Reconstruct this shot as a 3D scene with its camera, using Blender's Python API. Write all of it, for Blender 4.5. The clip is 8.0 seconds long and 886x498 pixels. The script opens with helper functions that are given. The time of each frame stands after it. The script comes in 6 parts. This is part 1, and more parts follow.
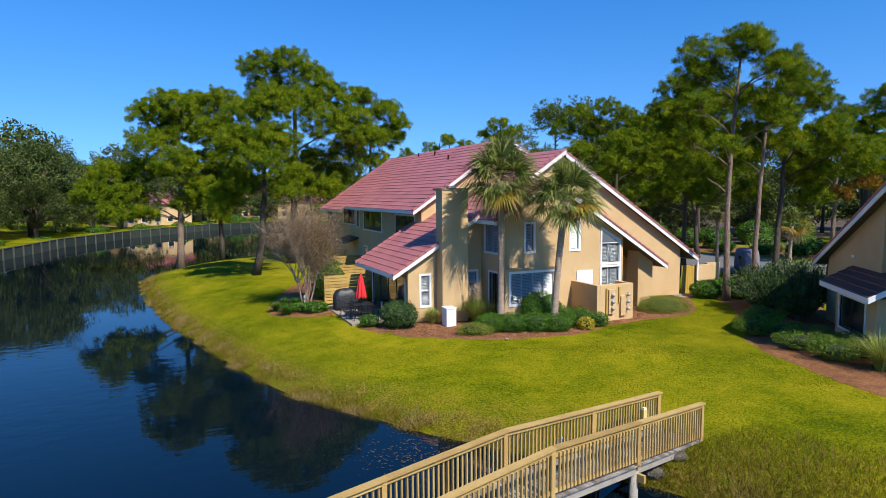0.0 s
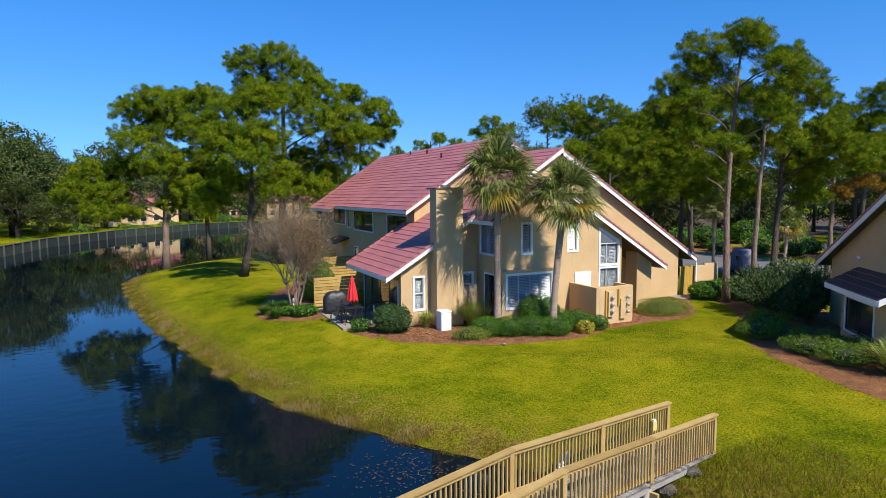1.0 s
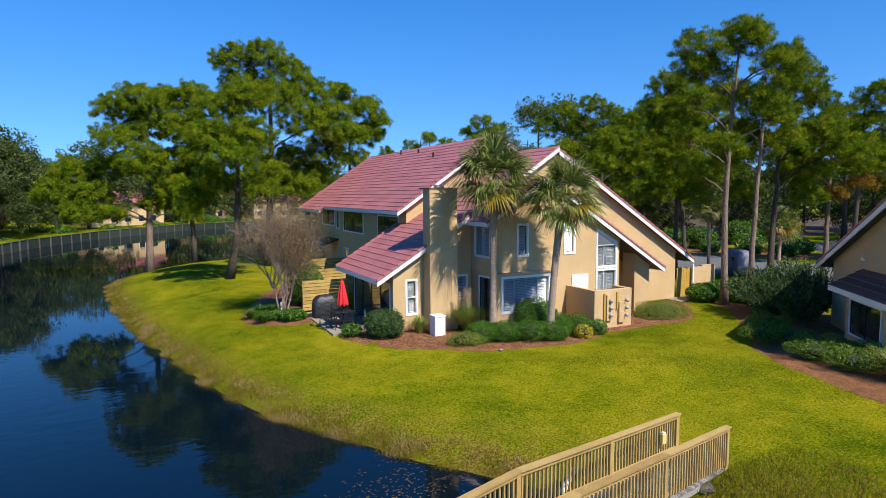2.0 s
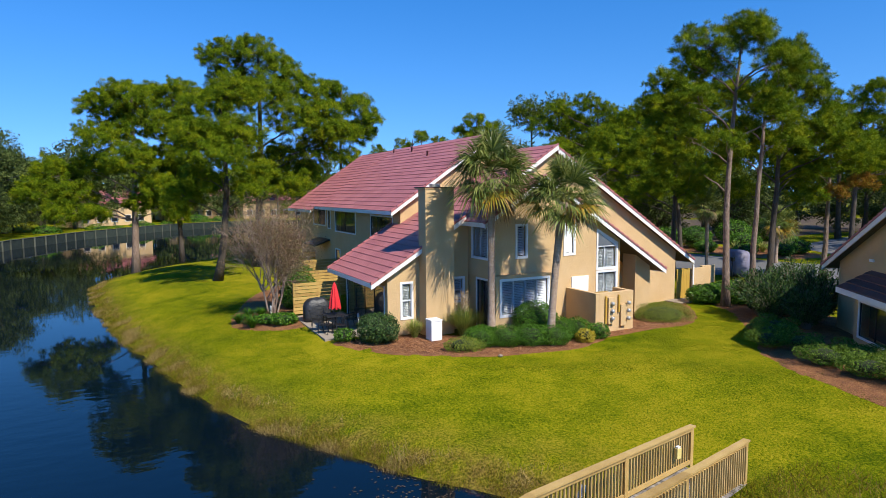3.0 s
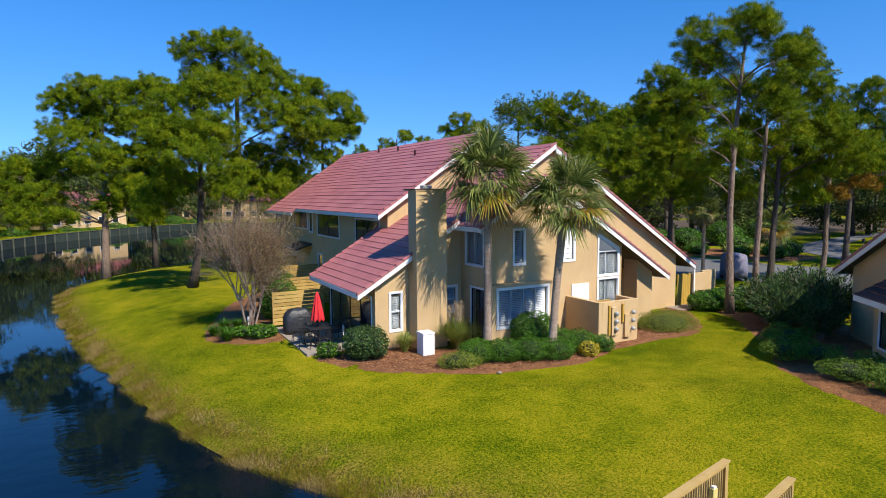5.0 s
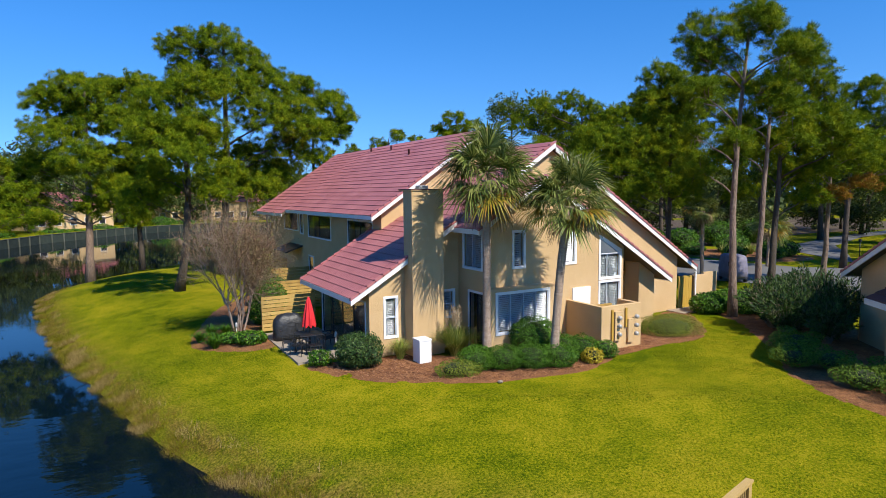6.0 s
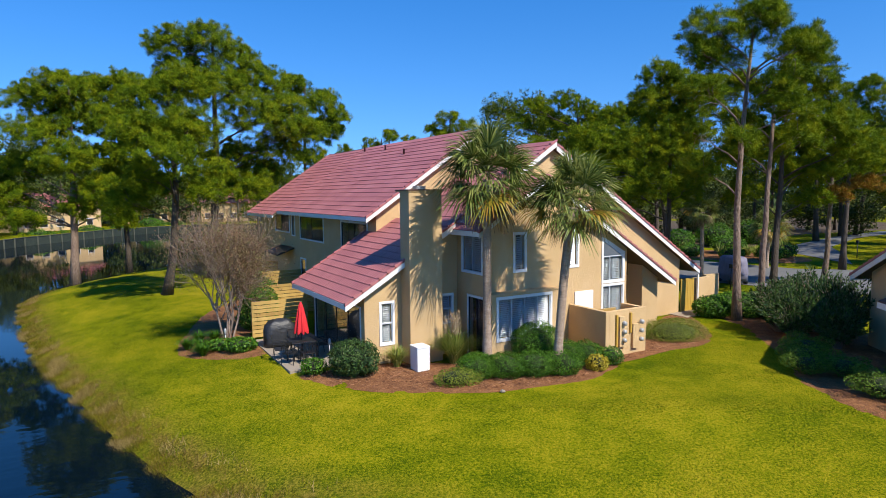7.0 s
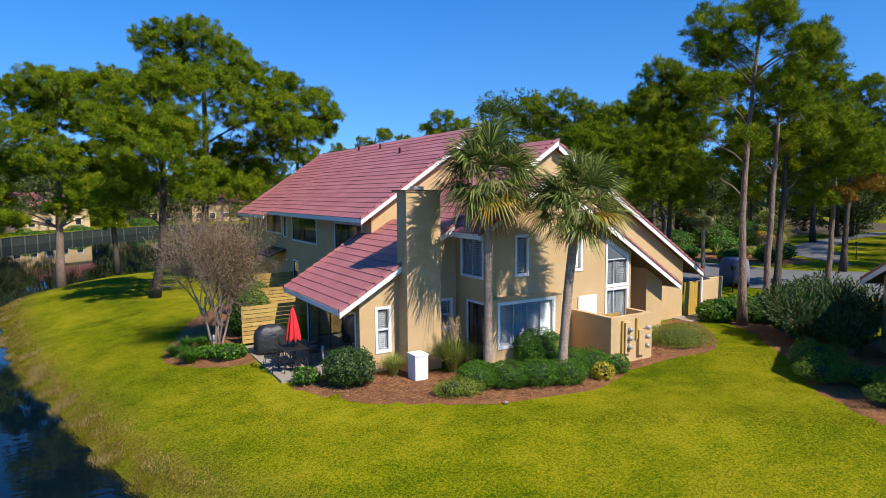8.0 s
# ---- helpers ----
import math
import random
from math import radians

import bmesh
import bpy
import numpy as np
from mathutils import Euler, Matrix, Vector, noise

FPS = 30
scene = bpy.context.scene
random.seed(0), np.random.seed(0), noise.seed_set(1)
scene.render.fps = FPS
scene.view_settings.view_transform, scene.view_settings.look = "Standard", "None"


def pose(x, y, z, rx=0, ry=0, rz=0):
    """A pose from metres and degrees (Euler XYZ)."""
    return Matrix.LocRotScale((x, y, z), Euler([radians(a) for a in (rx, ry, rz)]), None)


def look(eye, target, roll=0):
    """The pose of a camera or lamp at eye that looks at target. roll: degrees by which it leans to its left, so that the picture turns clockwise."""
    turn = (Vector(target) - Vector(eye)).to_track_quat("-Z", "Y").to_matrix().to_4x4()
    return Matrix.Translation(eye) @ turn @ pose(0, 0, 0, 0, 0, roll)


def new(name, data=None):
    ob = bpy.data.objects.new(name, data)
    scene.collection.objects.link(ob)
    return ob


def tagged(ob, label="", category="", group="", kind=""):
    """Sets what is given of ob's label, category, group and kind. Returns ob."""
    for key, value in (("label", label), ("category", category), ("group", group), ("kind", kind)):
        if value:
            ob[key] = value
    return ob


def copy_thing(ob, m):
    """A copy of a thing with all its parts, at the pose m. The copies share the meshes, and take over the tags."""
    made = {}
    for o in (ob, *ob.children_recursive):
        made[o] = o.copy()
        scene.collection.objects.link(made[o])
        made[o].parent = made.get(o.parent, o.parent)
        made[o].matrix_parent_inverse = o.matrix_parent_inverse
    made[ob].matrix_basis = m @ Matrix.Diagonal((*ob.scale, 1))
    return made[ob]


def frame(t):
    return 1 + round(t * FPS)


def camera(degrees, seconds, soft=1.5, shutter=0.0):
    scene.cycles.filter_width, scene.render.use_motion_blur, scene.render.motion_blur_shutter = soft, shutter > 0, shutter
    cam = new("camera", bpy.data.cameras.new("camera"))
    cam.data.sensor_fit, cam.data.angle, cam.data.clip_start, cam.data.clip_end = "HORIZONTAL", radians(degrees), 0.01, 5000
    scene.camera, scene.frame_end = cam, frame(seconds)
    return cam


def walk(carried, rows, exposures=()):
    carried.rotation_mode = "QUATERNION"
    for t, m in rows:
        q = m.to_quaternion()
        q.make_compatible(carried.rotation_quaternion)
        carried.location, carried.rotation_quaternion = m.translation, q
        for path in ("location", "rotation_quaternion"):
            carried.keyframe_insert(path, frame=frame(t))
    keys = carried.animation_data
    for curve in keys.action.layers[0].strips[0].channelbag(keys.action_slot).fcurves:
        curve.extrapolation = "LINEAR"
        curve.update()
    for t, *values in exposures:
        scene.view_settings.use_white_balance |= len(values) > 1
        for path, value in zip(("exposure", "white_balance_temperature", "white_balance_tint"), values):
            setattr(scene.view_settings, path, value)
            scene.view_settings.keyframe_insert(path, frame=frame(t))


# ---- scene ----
cam = camera(71.9, 8.0, soft=0.55)
PATH = [
    (0, (0.082, -30.954, 6.47), (0.897, -29.136, 6.29), -0.4),
    (0.5, (0.161, -30.434, 6.477), (0.988, -28.622, 6.295), -0.3),
    (1, (0.296, -29.902, 6.498), (1.142, -28.099, 6.314), -0.4),
    (1.5, (0.406, -29.404, 6.499), (1.27, -27.61, 6.316), -0.4),
    (3, (0.731, -27.884, 6.509), (1.638, -26.111, 6.323), -0.4),
    (3.5, (0.86, -27.373, 6.541), (1.78, -25.607, 6.355), -0.4),
    (4, (1.005, -26.893, 6.59), (1.937, -25.133, 6.403), -0.4),
    (4.5, (1.148, -26.388, 6.576), (2.093, -24.635, 6.391), -0.4),
    (6, (1.602, -24.841, 6.6), (2.586, -23.11, 6.415), -0.5),
    (6.5, (1.732, -24.364, 6.564), (2.727, -22.639, 6.382), -0.5),
    (7, (1.869, -23.85, 6.586), (2.877, -22.132, 6.404), -0.5),
    (7.5, (2.039, -23.352, 6.587), (3.056, -21.64, 6.406), -0.5),
    (8, (2.2, -22.852, 6.621), (3.228, -21.146, 6.438), -0.4),
]
walk(cam, [(t, look(eye, target, roll)) for t, eye, target, roll in PATH])

# ---- world, sun and exposure ----
SUN_DIR = Vector((0.15, -0.66, 0.735)).normalized()      # towards the sun
world = bpy.data.worlds.new("sky_world")
scene.world = world
world.use_nodes = True
wn = world.node_tree
wn.nodes.clear()
w_out = wn.nodes.new("ShaderNodeOutputWorld")
w_bg = wn.nodes.new("ShaderNodeBackground")
w_sky = wn.nodes.new("ShaderNodeTexSky")
w_sky.sky_type = "NISHITA"
w_sky.sun_disc = False
w_sky.sun_elevation = math.asin(SUN_DIR.z)
w_sky.sun_rotation = math.atan2(SUN_DIR.x, SUN_DIR.y)
w_sky.altitude = 800
w_sky.air_density, w_sky.dust_density, w_sky.ozone_density = 1.1, 0.0, 3.2
w_bg.inputs["Strength"].default_value = 0.15
w_hue = wn.nodes.new("ShaderNodeHueSaturation")
w_hue.inputs["Saturation"].default_value = 1.38
w_hue.inputs["Hue"].default_value = 0.509
# the clear sky keeps its blue down to the treetops
w_co, w_map, w_nrm = wn.nodes.new("ShaderNodeTexCoord"), wn.nodes.new("ShaderNodeMapping"), wn.nodes.new("ShaderNodeVectorMath")
w_map.inputs["Location"].default_value, w_map.inputs["Scale"].default_value = (0, 0, 0.14), (1, 1, 0.8)
w_nrm.operation = "NORMALIZE"
wn.links.new(w_co.outputs["Generated"], w_map.inputs["Vector"])
wn.links.new(w_map.outputs[0], w_nrm.inputs[0])
wn.links.new(w_nrm.outputs[0], w_sky.inputs["Vector"])
wn.links.new(w_sky.outputs[0], w_hue.inputs["Color"])
wn.links.new(w_hue.outputs[0], w_bg.inputs[0])
wn.links.new(w_bg.outputs[0], w_out.inputs[0])
sun_data = bpy.data.lights.new("sun", "SUN")
sun_data.energy, sun_data.angle, sun_data.color = 4.9, radians(0.53), (1.0, 0.94, 0.83)
sun = new("sun", sun_data)
sun.matrix_world = look((40, -40, 60), Vector((40, -40, 60)) - SUN_DIR)
scene.view_settings.exposure = 0.43


# ---- materials ----
def material(name, colors, scale=3.0, rough=0.8, bump=0.0, bump_scale=40.0, metal=0.0, fine=0.35, stretch=(1, 1, 1),
             spread=0.0, translucent=0.0, spec=0.5):
    """A surface whose colour wanders between the given colours at a coarse and a fine scale."""
    m = bpy.data.materials.new(name)
    m.use_nodes = True
    nt = m.node_tree
    nt.nodes.clear()
    N, L = nt.nodes.new, nt.links.new
    out, bs = N("ShaderNodeOutputMaterial"), N("ShaderNodeBsdfPrincipled")
    geo, mp = N("ShaderNodeNewGeometry"), N("ShaderNodeMapping")
    mp.inputs["Scale"].default_value = stretch
    L(geo.outputs["Position"], mp.inputs[0])
    n1, n2 = N("ShaderNodeTexNoise"), N("ShaderNodeTexNoise")
    n1.inputs["Scale"].default_value, n1.inputs["Detail"].default_value = scale, 5
    n2.inputs["Scale"].default_value, n2.inputs["Detail"].default_value = bump_scale, 4
    L(mp.outputs[0], n1.inputs[0])
    L(mp.outputs[0], n2.inputs[0])
    mix = N("ShaderNodeMix")
    mix.inputs[0].default_value = fine
    L(n1.outputs[0], mix.inputs[2])
    L(n2.outputs[0], mix.inputs[3])
    value = mix.outputs[0]
    if spread:
        info = N("ShaderNodeObjectInfo")
        isl = N("ShaderNodeMath")
        isl.operation = "ADD"
        L(info.outputs["Random"], isl.inputs[0])
        L(geo.outputs["Random Per Island"], isl.inputs[1])
        fr = N("ShaderNodeMath")
        fr.operation = "FRACT"
        L(isl.outputs[0], fr.inputs[0])
        m2 = N("ShaderNodeMix")
        m2.inputs[0].default_value = spread
        L(value, m2.inputs[2])
        L(fr.outputs[0], m2.inputs[3])
        value = m2.outputs[0]
    ramp = N("ShaderNodeValToRGB")
    el = ramp.color_ramp.elements
    k = len(colors)
    while len(el) < k:
        el.new(0.5)
    for i, c in enumerate(colors):
        el[i].position = 0.3 + 0.4 * i / max(1, k - 1)
        el[i].color = (*c, 1)
    L(value, ramp.inputs[0])
    L(ramp.outputs[0], bs.inputs["Base Color"])
    bs.inputs["Roughness"].default_value = rough
    bs.inputs["Metallic"].default_value = metal
    bs.inputs["Specular IOR Level"].default_value = spec
    if bump:
        b = N("ShaderNodeBump")
        b.inputs["Strength"].default_value, b.inputs["Distance"].default_value = min(1.0, bump * 4), bump * 0.1
        L(n2.outputs[0], b.inputs["Height"])
        L(b.outputs[0], bs.inputs["Normal"])
    if translucent:
        tr = N("ShaderNodeBsdfTranslucent")
        L(ramp.outputs[0], tr.inputs["Color"])
        ms = N("ShaderNodeMixShader")
        ms.inputs[0].default_value = translucent
        L(bs.outputs[0], ms.inputs[1])
        L(tr.outputs[0], ms.inputs[2])
        L(ms.outputs[0], out.inputs[0])
    else:
        L(bs.outputs[0], out.inputs[0])
    return m


STUCCO = material("stucco", [(0.54, 0.355, 0.17), (0.60, 0.405, 0.20), (0.64, 0.45, 0.24)], 0.8, 0.92, 0.25, 60)
WHITE = material("white_trim", [(0.74, 0.72, 0.68), (0.82, 0.80, 0.77)], 1.5, 0.55, 0.03, 30)
ROOF = material("red_roof_tile", [(0.31, 0.10, 0.10), (0.39, 0.135, 0.13), (0.46, 0.175, 0.165)], 0.7, 0.55, 0.12, 25, spread=0.12)
ROOF_DARK = material("brown_roof_tile", [(0.075, 0.030, 0.028), (0.11, 0.045, 0.042)], 0.7, 0.6, 0.12, 25, spread=0.3)
SHADED_SOFFIT = material("shaded_soffit", [(0.10, 0.075, 0.05), (0.14, 0.10, 0.07)], 2, 0.9, 0.05, 20)
FENCE_WOOD = material("fence_wood", [(0.34, 0.20, 0.05), (0.46, 0.29, 0.075), (0.54, 0.36, 0.11)], 2.0, 0.75, 0.2, 30, stretch=(1, 1, 0.2), spread=0.3)
RAIL_WOOD = material("rail_wood", [(0.32, 0.195, 0.055), (0.43, 0.275, 0.085), (0.52, 0.35, 0.125)], 2.0, 0.75, 0.2, 30, spread=0.3)
DECK_WOOD = material("weathered_deck", [(0.13, 0.11, 0.09), (0.24, 0.20, 0.16), (0.34, 0.30, 0.25)], 2.5, 0.85, 0.3, 25, spread=0.4)
GATE_PAINT = material("gate_paint", [(0.42, 0.25, 0.035), (0.50, 0.31, 0.05)], 2.0, 0.6, 0.05, 20, spread=0.2)
BLACK = material("black_metal", [(0.012, 0.012, 0.013), (0.022, 0.022, 0.024)], 6, 0.45, 0.02, 30)
COVER = material("black_cover", [(0.012, 0.013, 0.015), (0.03, 0.031, 0.034)], 2, 0.5, 0.3, 6)
RED_CLOTH = material("red_canvas", [(0.55, 0.012, 0.018), (0.68, 0.025, 0.03)], 3, 0.8, 0.1, 20)
CONCRETE = material("concrete", [(0.25, 0.20, 0.145), (0.34, 0.28, 0.21)], 1.2, 0.9, 0.1, 30)
ASPHALT = material("asphalt", [(0.10, 0.098, 0.095), (0.15, 0.146, 0.14)], 0.5, 0.9, 0.1, 30)
MULCH = material("pine_straw", [(0.08, 0.030, 0.009), (0.22, 0.085, 0.025), (0.40, 0.18, 0.062)], 2.2, 0.95, 0.8, 22, fine=0.65)
BARK = material("pine_bark", [(0.10, 0.066, 0.045), (0.20, 0.135, 0.095), (0.30, 0.215, 0.16)], 3.0, 0.95, 0.8, 14, stretch=(1, 1, 0.35), fine=0.55)
BARK_DARK = material("dark_bark", [(0.05, 0.038, 0.028), (0.10, 0.075, 0.055)], 3.0, 0.95, 0.8, 14, stretch=(1, 1, 0.35), fine=0.5)
PALM_BARK = material("palm_bark", [(0.20, 0.135, 0.095), (0.35, 0.25, 0.18), (0.47, 0.36, 0.28)], 4.0, 0.95, 0.3, 18, stretch=(1, 1, 2.5), fine=0.5)
TWIG = material("grey_twig", [(0.20, 0.14, 0.11), (0.34, 0.25, 0.20)], 3.0, 0.9, 0.2, 30)
METER = material("grey_metal", [(0.30, 0.29, 0.27), (0.45, 0.44, 0.42)], 6, 0.45, 0.02, 30, metal=0.25)
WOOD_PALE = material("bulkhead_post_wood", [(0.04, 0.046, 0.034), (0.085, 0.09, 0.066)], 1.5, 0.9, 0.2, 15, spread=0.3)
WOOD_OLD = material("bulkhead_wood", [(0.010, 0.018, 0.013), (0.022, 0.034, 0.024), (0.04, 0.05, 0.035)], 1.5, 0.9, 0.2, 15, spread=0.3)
SHUTTER = material("white_shutter", [(0.48, 0.50, 0.52), (0.58, 0.60, 0.62)], 3, 0.5, 0.02, 30)
# darker copy of the white shutter, with the window's shade in its colour
SHUTTER_SHADED = material("shaded_shutter", [(0.085, 0.10, 0.115), (0.13, 0.145, 0.16)], 3, 0.5, 0.02, 30)
# near-black, stands in for the lack of light in the rooms
ROOM_SHADE = material("room_shade", [(0.012, 0.013, 0.015), (0.03, 0.03, 0.032)], 2, 0.8)
CAR_COVER = material("blue_grey_cover", [(0.13, 0.12, 0.17), (0.20, 0.185, 0.25)], 2, 0.7, 0.3, 5)

NEEDLE = material("pine_needles", [(0.030, 0.070, 0.003), (0.115, 0.170, 0.004), (0.31, 0.32, 0.007)], 1.5, 0.7, spread=0.15, translucent=0.14, fine=0.1, spec=0.08)
NEEDLE_FAR = material("far_pine_needles", [(0.022, 0.048, 0.004), (0.075, 0.110, 0.006), (0.17, 0.19, 0.010)], 0.35, 0.7, spread=0.3, translucent=0.14, fine=0.1, spec=0.08)
OAK = material("oak_leaves", [(0.026, 0.046, 0.008), (0.062, 0.092, 0.016), (0.12, 0.145, 0.032)], 0.4, 0.6, spread=0.5, translucent=0.2, fine=0.1, spec=0.2)
SHRUB = material("shrub_leaves", [(0.018, 0.062, 0.004), (0.052, 0.145, 0.007), (0.13, 0.26, 0.018)], 1.2, 0.5, spread=0.55, translucent=0.25, fine=0.2, spec=0.25)
SHRUB_DARK = material("dark_shrub_leaves", [(0.014, 0.042, 0.010), (0.036, 0.082, 0.015), (0.10, 0.16, 0.036)], 1.2, 0.45, spread=0.55, translucent=0.2, fine=0.2, spec=0.3)
JUNIPER = material("low_mound_leaves", [(0.08, 0.115, 0.006), (0.16, 0.20, 0.010), (0.26, 0.285, 0.020)], 1.2, 0.7, spread=0.5, translucent=0.2, fine=0.2)
JUNIPER_GREEN = material("juniper_leaves", [(0.028, 0.070, 0.008), (0.085, 0.150, 0.014), (0.19, 0.27, 0.030)], 1.6, 0.6, spread=0.4, translucent=0.15, fine=0.2, spec=0.15)
YELLOW = material("yellow_leaves", [(0.30, 0.22, 0.01), (0.48, 0.38, 0.015), (0.55, 0.45, 0.04)], 1.5, 0.5, spread=0.5, translucent=0.25)
PALM_LEAF = material("palm_leaf", [(0.050, 0.085, 0.012), (0.14, 0.175, 0.028), (0.32, 0.33, 0.09)], 1.2, 0.45, spread=0.4, spec=0.3, translucent=0.28, fine=0.1)
PALM_YELLOW = material("palm_yellow_leaf", [(0.20, 0.17, 0.015), (0.36, 0.28, 0.02), (0.40, 0.20, 0.02)], 0.8, 0.5, spread=0.6, translucent=0.3)
PALM_DEAD = material("palm_dead_leaf", [(0.16, 0.10, 0.05), (0.26, 0.18, 0.10), (0.34, 0.25, 0.15)], 0.8, 0.8, spread=0.5, translucent=0.15)
GRASS_BLADE = material("tall_grass", [(0.13, 0.19, 0.02), (0.24, 0.29, 0.04), (0.42, 0.41, 0.11)], 0.8, 0.6, spread=0.5, translucent=0.25)
PLUME = material("grass_plume", [(0.42, 0.30, 0.17), (0.58, 0.45, 0.29)], 3, 0.9, spread=0.4, translucent=0.3)
REED = material("bank_grass", [(0.045, 0.075, 0.003), (0.14, 0.155, 0.005), (0.24, 0.195, 0.009), (0.10, 0.055, 0.015), (0.30, 0.20, 0.06)], 0.9, 0.85, spread=0.35, spec=0.1, translucent=0.25)
# near-black green for the shade between a shrub's leaves
CORE_SHADE = material("shrub_core_shade", [(0.014, 0.020, 0.006), (0.030, 0.040, 0.012)], 3.0, 0.95, 0.4, 14)
RUST_NEEDLE = material("rusty_needles", [(0.16, 0.13, 0.010), (0.30, 0.17, 0.020), (0.26, 0.10, 0.020)], 1.0, 0.7, spread=0.5, translucent=0.15, spec=0.08)
RUST_LEAF = material("rusty_leaves", [(0.15, 0.075, 0.035), (0.30, 0.16, 0.085), (0.20, 0.19, 0.06)], 1.0, 0.7, spread=0.6, translucent=0.25)


def lawn_material():
    m = bpy.data.materials.new("lawn")
    m.use_nodes = True
    nt = m.node_tree
    bs = nt.nodes["Principled BSDF"]
    N, L = nt.nodes.new, nt.links.new
    geo = N("ShaderNodeNewGeometry")
    noises = []
    for s, d in ((0.16, 4), (1.3, 5), (14.0, 4), (60.0, 3)):
        n = N("ShaderNodeTexNoise")
        n.inputs["Scale"].default_value, n.inputs["Detail"].default_value = s, d
        L(geo.outputs["Position"], n.inputs[0])
        noises.append(n)
    value = noises[0].outputs[0]
    for n, f in zip(noises[1:], (0.30, 0.40, 0.36)):
        mx = N("ShaderNodeMix")
        mx.inputs[0].default_value = f
        L(value, mx.inputs[2])
        L(n.outputs[0], mx.inputs[3])
        value = mx.outputs[0]
    ramp = N("ShaderNodeValToRGB")
    el = ramp.color_ramp.elements
    cols = [(0.43, (0.034, 0.060, 0.001)), (0.475, (0.096, 0.126, 0.002)), (0.525, (0.195, 0.186, 0.003)), (0.575, (0.30, 0.245, 0.013))]
    while len(el) < len(cols):
        el.new(0.5)
    for e, (p, c) in zip(el, cols):
        e.position, e.color = p, (*c, 1)
    L(value, ramp.inputs[0])
    # straw-coloured rough grass along the water, from the height of the bank
    sep, low = N("ShaderNodeSeparateXYZ"), N("ShaderNodeMapRange")
    L(geo.outputs["Position"], sep.inputs[0])
    L(sep.outputs["Z"], low.inputs[0])
    low.inputs[1].default_value, low.inputs[2].default_value = -0.92, -0.52
    low.inputs[3].default_value, low.inputs[4].default_value = 1.0, 0.0
    jit = N("ShaderNodeMath")
    jit.operation = "MULTIPLY"
    L(low.outputs[0], jit.inputs[0])
    mr = N("ShaderNodeMapRange")
    L(noises[1].outputs[0], mr.inputs[0])
    mr.inputs[1].default_value, mr.inputs[2].default_value = 0.3, 0.6
    L(mr.outputs[0], jit.inputs[1])
    straw = N("ShaderNodeValToRGB")
    straw.color_ramp.elements[0].position, straw.color_ramp.elements[1].position = 0.35, 0.65
    straw.color_ramp.elements[0].color, straw.color_ramp.elements[1].color = (0.055, 0.044, 0.007, 1), (0.22, 0.155, 0.03, 1)
    L(noises[2].outputs[0], straw.inputs[0])
    fin = N("ShaderNodeMix")
    fin.data_type = "RGBA"
    L(jit.outputs[0], fin.inputs[0])
    L(ramp.outputs[0], fin.inputs[6])
    L(straw.outputs[0], fin.inputs[7])
    L(fin.outputs[2], bs.inputs["Base Color"])
    bs.inputs["Roughness"].default_value = 0.9
    bs.inputs["Specular IOR Level"].default_value = 0.03
    b = N("ShaderNodeBump")
    b.inputs["Strength"].default_value, b.inputs["Distance"].default_value = 0.9, 0.06
    L(noises[2].outputs[0], b.inputs["Height"])
    L(b.outputs[0], bs.inputs["Normal"])
    return m


def water_material():
    m = bpy.data.materials.new("lake_water")
    m.use_nodes = True
    nt = m.node_tree
    bs = nt.nodes["Principled BSDF"]
    N, L = nt.nodes.new, nt.links.new
    geo, mp = N("ShaderNodeNewGeometry"), N("ShaderNodeMapping")
    mp.inputs["Rotation"].default_value = (0, 0, radians(30))
    mp.inputs["Scale"].default_value = (1.0, 1.9, 1.0)
    L(geo.outputs["Position"], mp.inputs[0])
    n1, n2 = N("ShaderNodeTexNoise"), N("ShaderNodeTexNoise")
    n1.inputs["Scale"].default_value, n1.inputs["Detail"].default_value = 0.9, 3
    n2.inputs["Scale"].default_value, n2.inputs["Detail"].default_value = 0.07, 2
    L(mp.outputs[0], n1.inputs[0])
    L(geo.outputs["Position"], n2.inputs[0])
    amp = N("ShaderNodeMapRange")
    L(n2.outputs[0], amp.inputs[0])
    amp.inputs[1].default_value, amp.inputs[2].default_value = 0.42, 0.62
    amp.inputs[3].default_value, amp.inputs[4].default_value = 0.05, 0.8
    mu = N("ShaderNodeMath")
    mu.operation = "MULTIPLY"
    L(n1.outputs[0], mu.inputs[0])
    L(amp.outputs[0], mu.inputs[1])
    b = N("ShaderNodeBump")
    b.inputs["Strength"].default_value, b.inputs["Distance"].default_value = 0.22, 0.05
    L(mu.outputs[0], b.inputs["Height"])
    L(b.outputs[0], bs.inputs["Normal"])
    bs.inputs["Base Color"].default_value = (0.0012, 0.005, 0.010, 1)
    bs.inputs["Roughness"].default_value = 0.03
    bs.inputs["IOR"].default_value = 1.33
    return m


def glass_material():
    m = bpy.data.materials.new("window_glass")
    m.use_nodes = True
    nt = m.node_tree
    bs = nt.nodes["Principled BSDF"]
    bs.inputs["Base Color"].default_value = (0.93, 0.96, 0.98, 1)
    bs.inputs["Roughness"].default_value = 0.03
    bs.inputs["Transmission Weight"].default_value = 1.0
    bs.inputs["IOR"].default_value = 1.45
    return m


LAMP_YELLOW = material("pale_yellow_plastic", [(0.62, 0.50, 0.16), (0.70, 0.58, 0.22)], 3, 0.5)
CRAPE = material("crape_twig", [(0.18, 0.12, 0.085), (0.36, 0.27, 0.21)], 3.0, 0.9, 0.2, 30)
